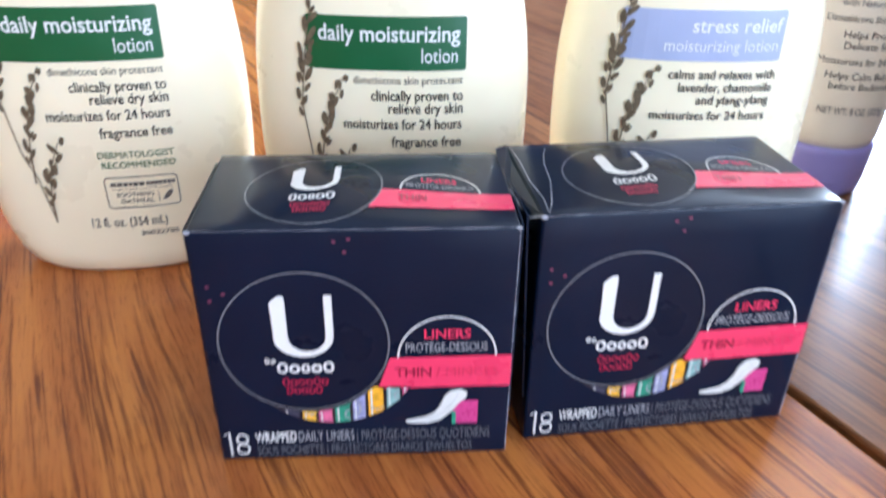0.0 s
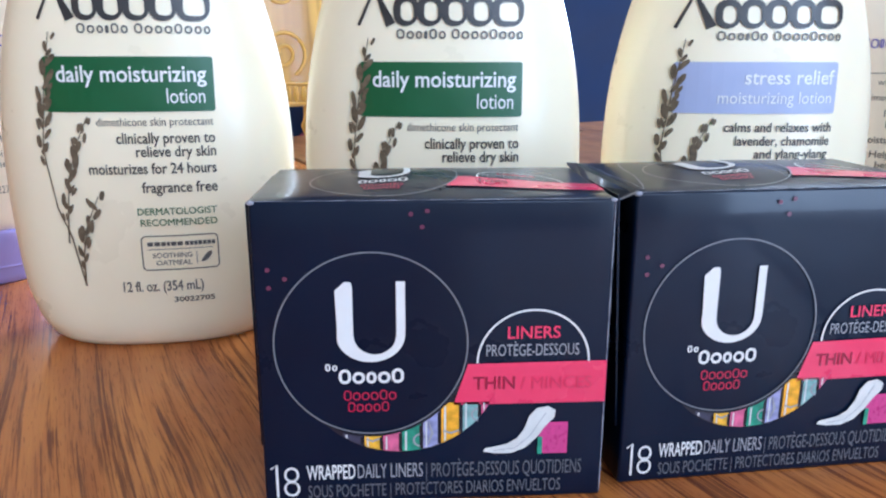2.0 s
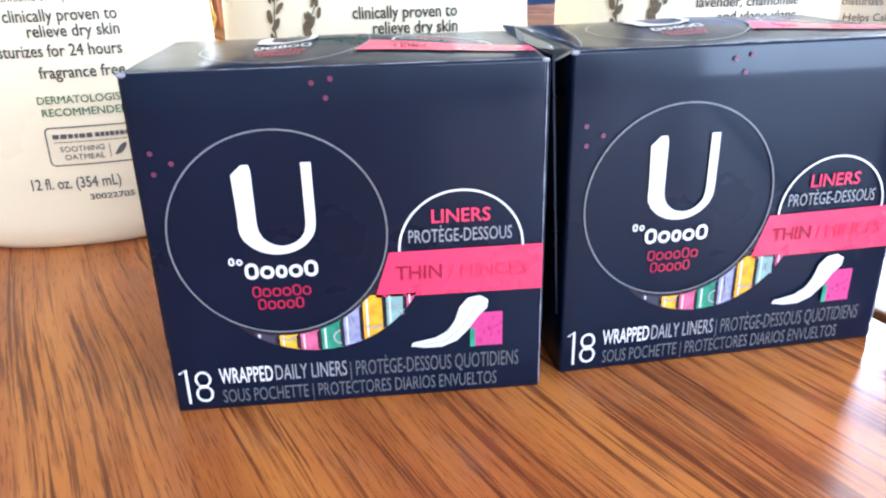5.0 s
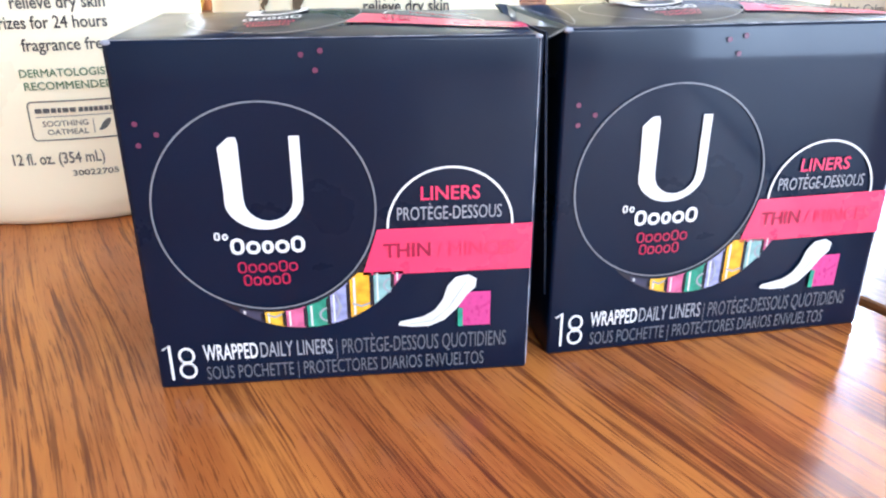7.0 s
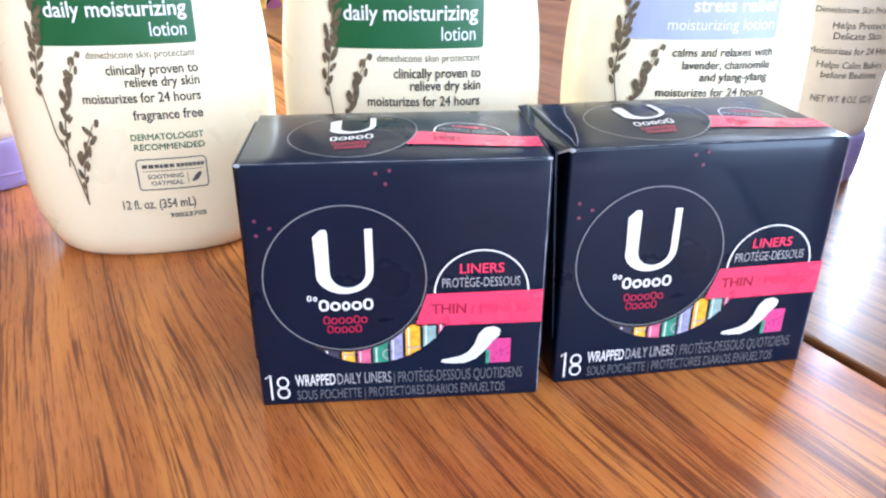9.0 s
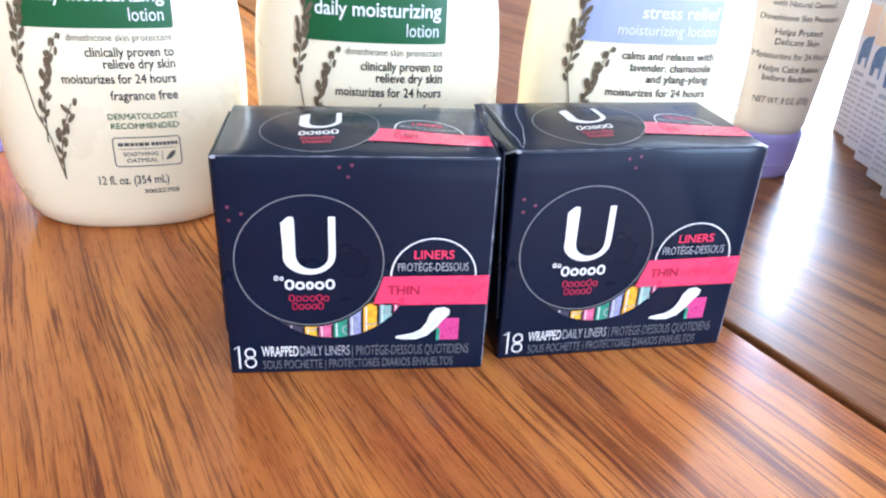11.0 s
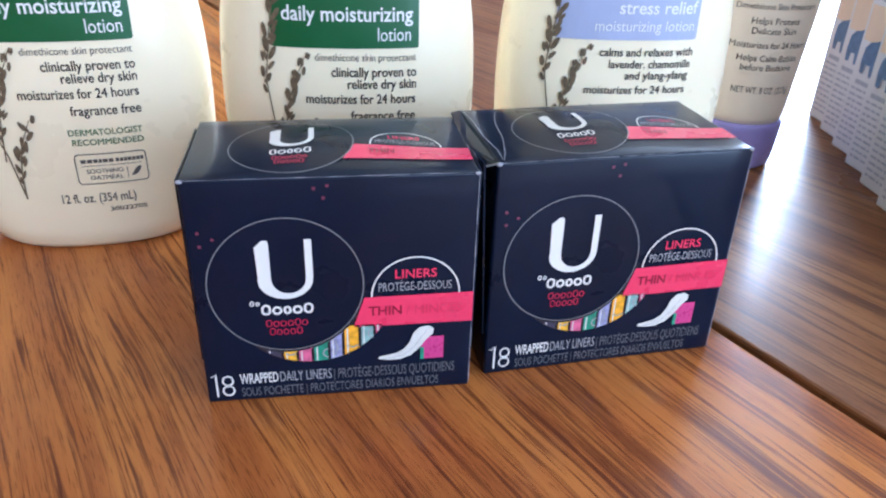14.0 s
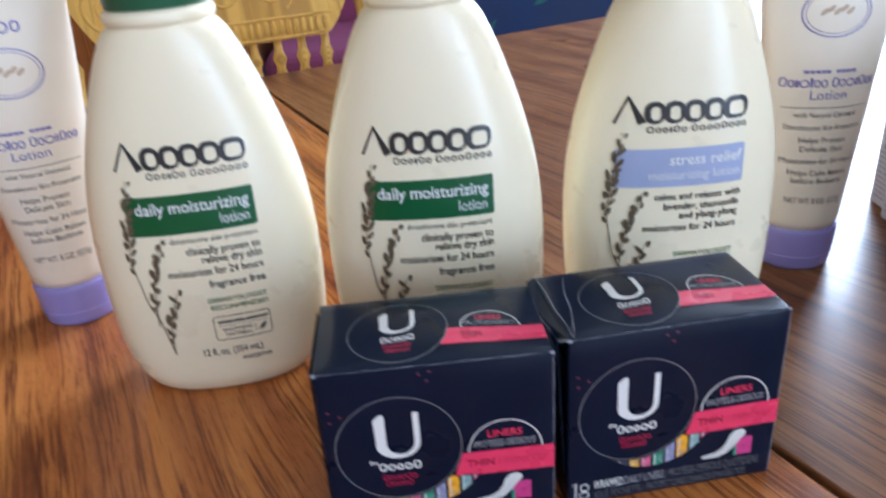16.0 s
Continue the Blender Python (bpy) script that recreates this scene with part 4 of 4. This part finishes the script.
# ---- chair behind the table ----
def chair(place, turn):
    root = thing("carved_chair", place, turn, "golden oak pressed-back chair with carved crest and turned spindles", "chair")
    seat_z = 0.436
    part("seat", block("seat", (0.42, 0.40, 0.035), GOLD_OAK, (0, -0.20, seat_z - 0.035), 0.012, 3), root)
    for sx in (-1, 1):
        for y in (-0.37, -0.03):
            part("leg", lathe("leg", [(0, 0.014), (0.10, 0.019), (0.13, 0.013), (0.15, 0.020), (0.30, 0.022), (0.33, 0.015), (0.402, 0.018)], GOLD_OAK, 16, (sx * 0.17, y, 0)), root)
        part("post", lathe("post", [(0, 0.014), (0.10, 0.017), (0.20, 0.012), (0.215, 0.019), (0.23, 0.012), (0.26, 0.017), (0.30, 0.012), (0.33, 0.016), (0.345, 0.019), (0.36, 0.012), (0.40, 0.016), (0.50, 0.013), (0.53, 0.018), (0.56, 0.004)], GOLD_OAK, 18, (sx * 0.185, 0.01, seat_z - 0.005)), root)
    # crest board with a scalloped lower edge
    nx, nz, verts, faces = 48, 10, [], []
    half = 0.172
    for side in (0, 1):
        for j in range(nz + 1):
            for i in range(nx + 1):
                x = -half + 2 * half * i / nx
                low = 0.345 + 0.075 * max(0.0, (abs(x) - 0.125) / 0.047) ** 1.5
                high = 0.545 + 0.03 * math.cos(x / half * 1.4)
                verts.append((x, (-0.011 if side == 0 else 0.009) + 0.01 * (x / half) ** 2, seat_z + low + (high - low) * j / nz))
    w = nx + 1
    base = w * (nz + 1)
    for j in range(nz):
        for i in range(nx):
            a = j * w + i
            faces += [(a, a + 1, a + w + 1, a + w), (base + a, base + a + w, base + a + w + 1, base + a + 1)]
    for i in range(nx):
        faces += [(i, base + i, base + i + 1, i + 1), (nz * w + i, nz * w + i + 1, base + nz * w + i + 1, base + nz * w + i)]
    for j in range(nz):
        faces += [(j * w, (j + 1) * w, base + (j + 1) * w, base + j * w), (j * w + nx, base + j * w + nx, base + (j + 1) * w + nx, (j + 1) * w + nx)]
    crest = part("crest", mesh("crest", verts, faces, GOLD_OAK), root, "carved crest board")
    # pressed scrolls and beading standing proud of the crest

    def cord(points, r, name):
        cv, cf, sides = [], [], 6
        for n, (x, z) in enumerate(points):
            p0, p1 = points[max(0, n - 1)], points[min(len(points) - 1, n + 1)]
            d = Vector((p1[0] - p0[0], 0, p1[1] - p0[1])).normalized()
            e = Vector((-d.z, 0, d.x))
            for k in range(sides):
                a = 2 * math.pi * k / sides
                q = Vector((x, -0.0112 + 0.01 * (x / half) ** 2, seat_z + z)) + e * (r * math.cos(a)) + Vector((0, 1, 0)) * (r * math.sin(a))
                cv.append(tuple(q))
        for n in range(len(points) - 1):
            for k in range(sides):
                a, b = n * sides + k, n * sides + (k + 1) % sides
                cf.append((a, b, b + sides, a + sides))
        part(name, mesh(name, cv, cf, GOLD_OAK, True), crest)

    for cx in (-0.125, -0.0625, 0.0, 0.0625, 0.125):
        s = 1 if cx <= 0 else -1
        cord([(cx + s * (0.004 + 0.0024 * t) * math.cos(t), 0.408 + (0.004 + 0.0024 * t) * math.sin(t)) for t in np.arange(0, 10.6, 0.3)], 0.0022, "scroll")
        cord([(cx + 0.028 * math.cos(t), 0.475 + 0.026 * math.sin(t)) for t in np.arange(0.2, 3.0, 0.15)], 0.0024, "scroll")
        cord([(cx + 0.016 * math.cos(t), 0.480 + 0.016 * math.sin(t)) for t in np.arange(0.0, 6.2, 0.25)], 0.0020, "scroll")
    cord([(x, 0.372) for x in np.arange(-0.135, 0.136, 0.01)], 0.0018, "bead_rail")
    cord([(x, 0.3485) for x in np.arange(-0.125, 0.126, 0.01)], 0.0020, "bead_rail")
    for n in range(27):
        part("bead", lathe("bead", [(0, 0.001), (0.002, 0.0032), (0.010, 0.0036), (0.017, 0.0032), (0.019, 0.001)], GOLD_OAK, 8, (-0.1235 + 0.0095 * n, -0.0105 + 0.01 * ((-0.1235 + 0.0095 * n) / half) ** 2, seat_z + 0.3505)), crest)
    part("lower_rail", block("lower_rail", (0.34, 0.020, 0.05), GOLD_OAK, (0, 0.01, seat_z + 0.045), 0.006), root)
    spin = [(0, 0.0045), (0.04, 0.0065), (0.08, 0.0085), (0.095, 0.0055), (0.105, 0.0095), (0.115, 0.0055), (0.13, 0.0080), (0.17, 0.0060), (0.185, 0.0095), (0.195, 0.0050), (0.21, 0.0085), (0.225, 0.0055), (0.235, 0.0090), (0.245, 0.0055), (0.265, 0.0050)]
    for n in range(9):
        part("spindle", lathe("spindle", spin, GOLD_OAK, 14, (-0.124 + 0.031 * n, 0.006, seat_z + 0.085)), root)
    return root


chair((-0.165, 0.775, -0.75), 20)

# ---- what stands beyond the chair ----
sofa = thing("armchair", (-0.10, 1.72, -0.75), 0, "armchair covered with purple cloth, blue at its arm", "armchair")
part("base", block("base", (0.42, 0.60, 0.63), PURPLE, (0.06, 0.08, 0), 0.03, 4), sofa)
part("backrest", block("backrest", (0.36, 0.18, 0.80), PURPLE, (0.09, 0.28, 0), 0.06, 4), sofa)
part("arm", block("arm", (0.10, 0.62, 0.55), BLUE_CLOTH, (-0.205, 0.1, 0), 0.03, 4), sofa)
cabinet = thing("cabinet", (-0.79, 1.97, -0.75), 0, "orange-stained wooden cabinet standing by the wall", "cabinet")
part("body", block("body", (0.98, 0.40, 0.95), ORANGE_WOOD, (0, 0, 0), 0.006), cabinet)
part("top", block("top", (1.02, 0.43, 0.025), ORANGE_WOOD, (0, 0, 0.95), 0.006), cabinet)
for s in (-1, 1):
    door = part("door", block("door", (0.46, 0.018, 0.82), ORANGE_WOOD, (s * 0.24, -0.212, 0.07), 0.005), cabinet)
    part("knob", lathe("knob", [(0, 0.014), (0.01, 0.016), (0.02, 0.008)], GOLD_OAK, 14, (s * 0.05, -0.235, 0.5)), door)


def leaf_spray(place, rng):
    """Teal leaves printed on the navy wall hanging."""
    root = thing("wall_hanging", place, 0, "navy cloth wall hanging with teal leaf print", "wall hanging")
    part("cloth", block("cloth", (1.2, 0.006, 1.2), NAVY, (0, 0, -0.58), 0.002), root)
    for n in range(46):
        u, v = rng.uniform(-0.55, 0.55), rng.uniform(-0.5, 0.55)
        size = rng.uniform(0.025, 0.055)
        a = rng.uniform(0, 360)
        t = np.linspace(0, 1, 9)
        wide = np.sin(t * math.pi) ** 0.8 * size * 0.24
        pts = [(x, y) for x, y in zip((t - 0.5) * size * 2, wide)] + [(x, -y) for x, y in zip(((t - 0.5) * size * 2)[::-1][1:-1], wide[::-1][1:-1])]
        leaf = shift((np.array(pts), [tuple(range(len(pts)))]), u, v, a)
        printed("leaf", leaf, lambda p, q, y=-0.0040 - 0.00002 * n: (p, y, q), LEAF_PRINT, root)
    return root


leaf_spray((0.55, 2.19, 0.10), random.Random(5))
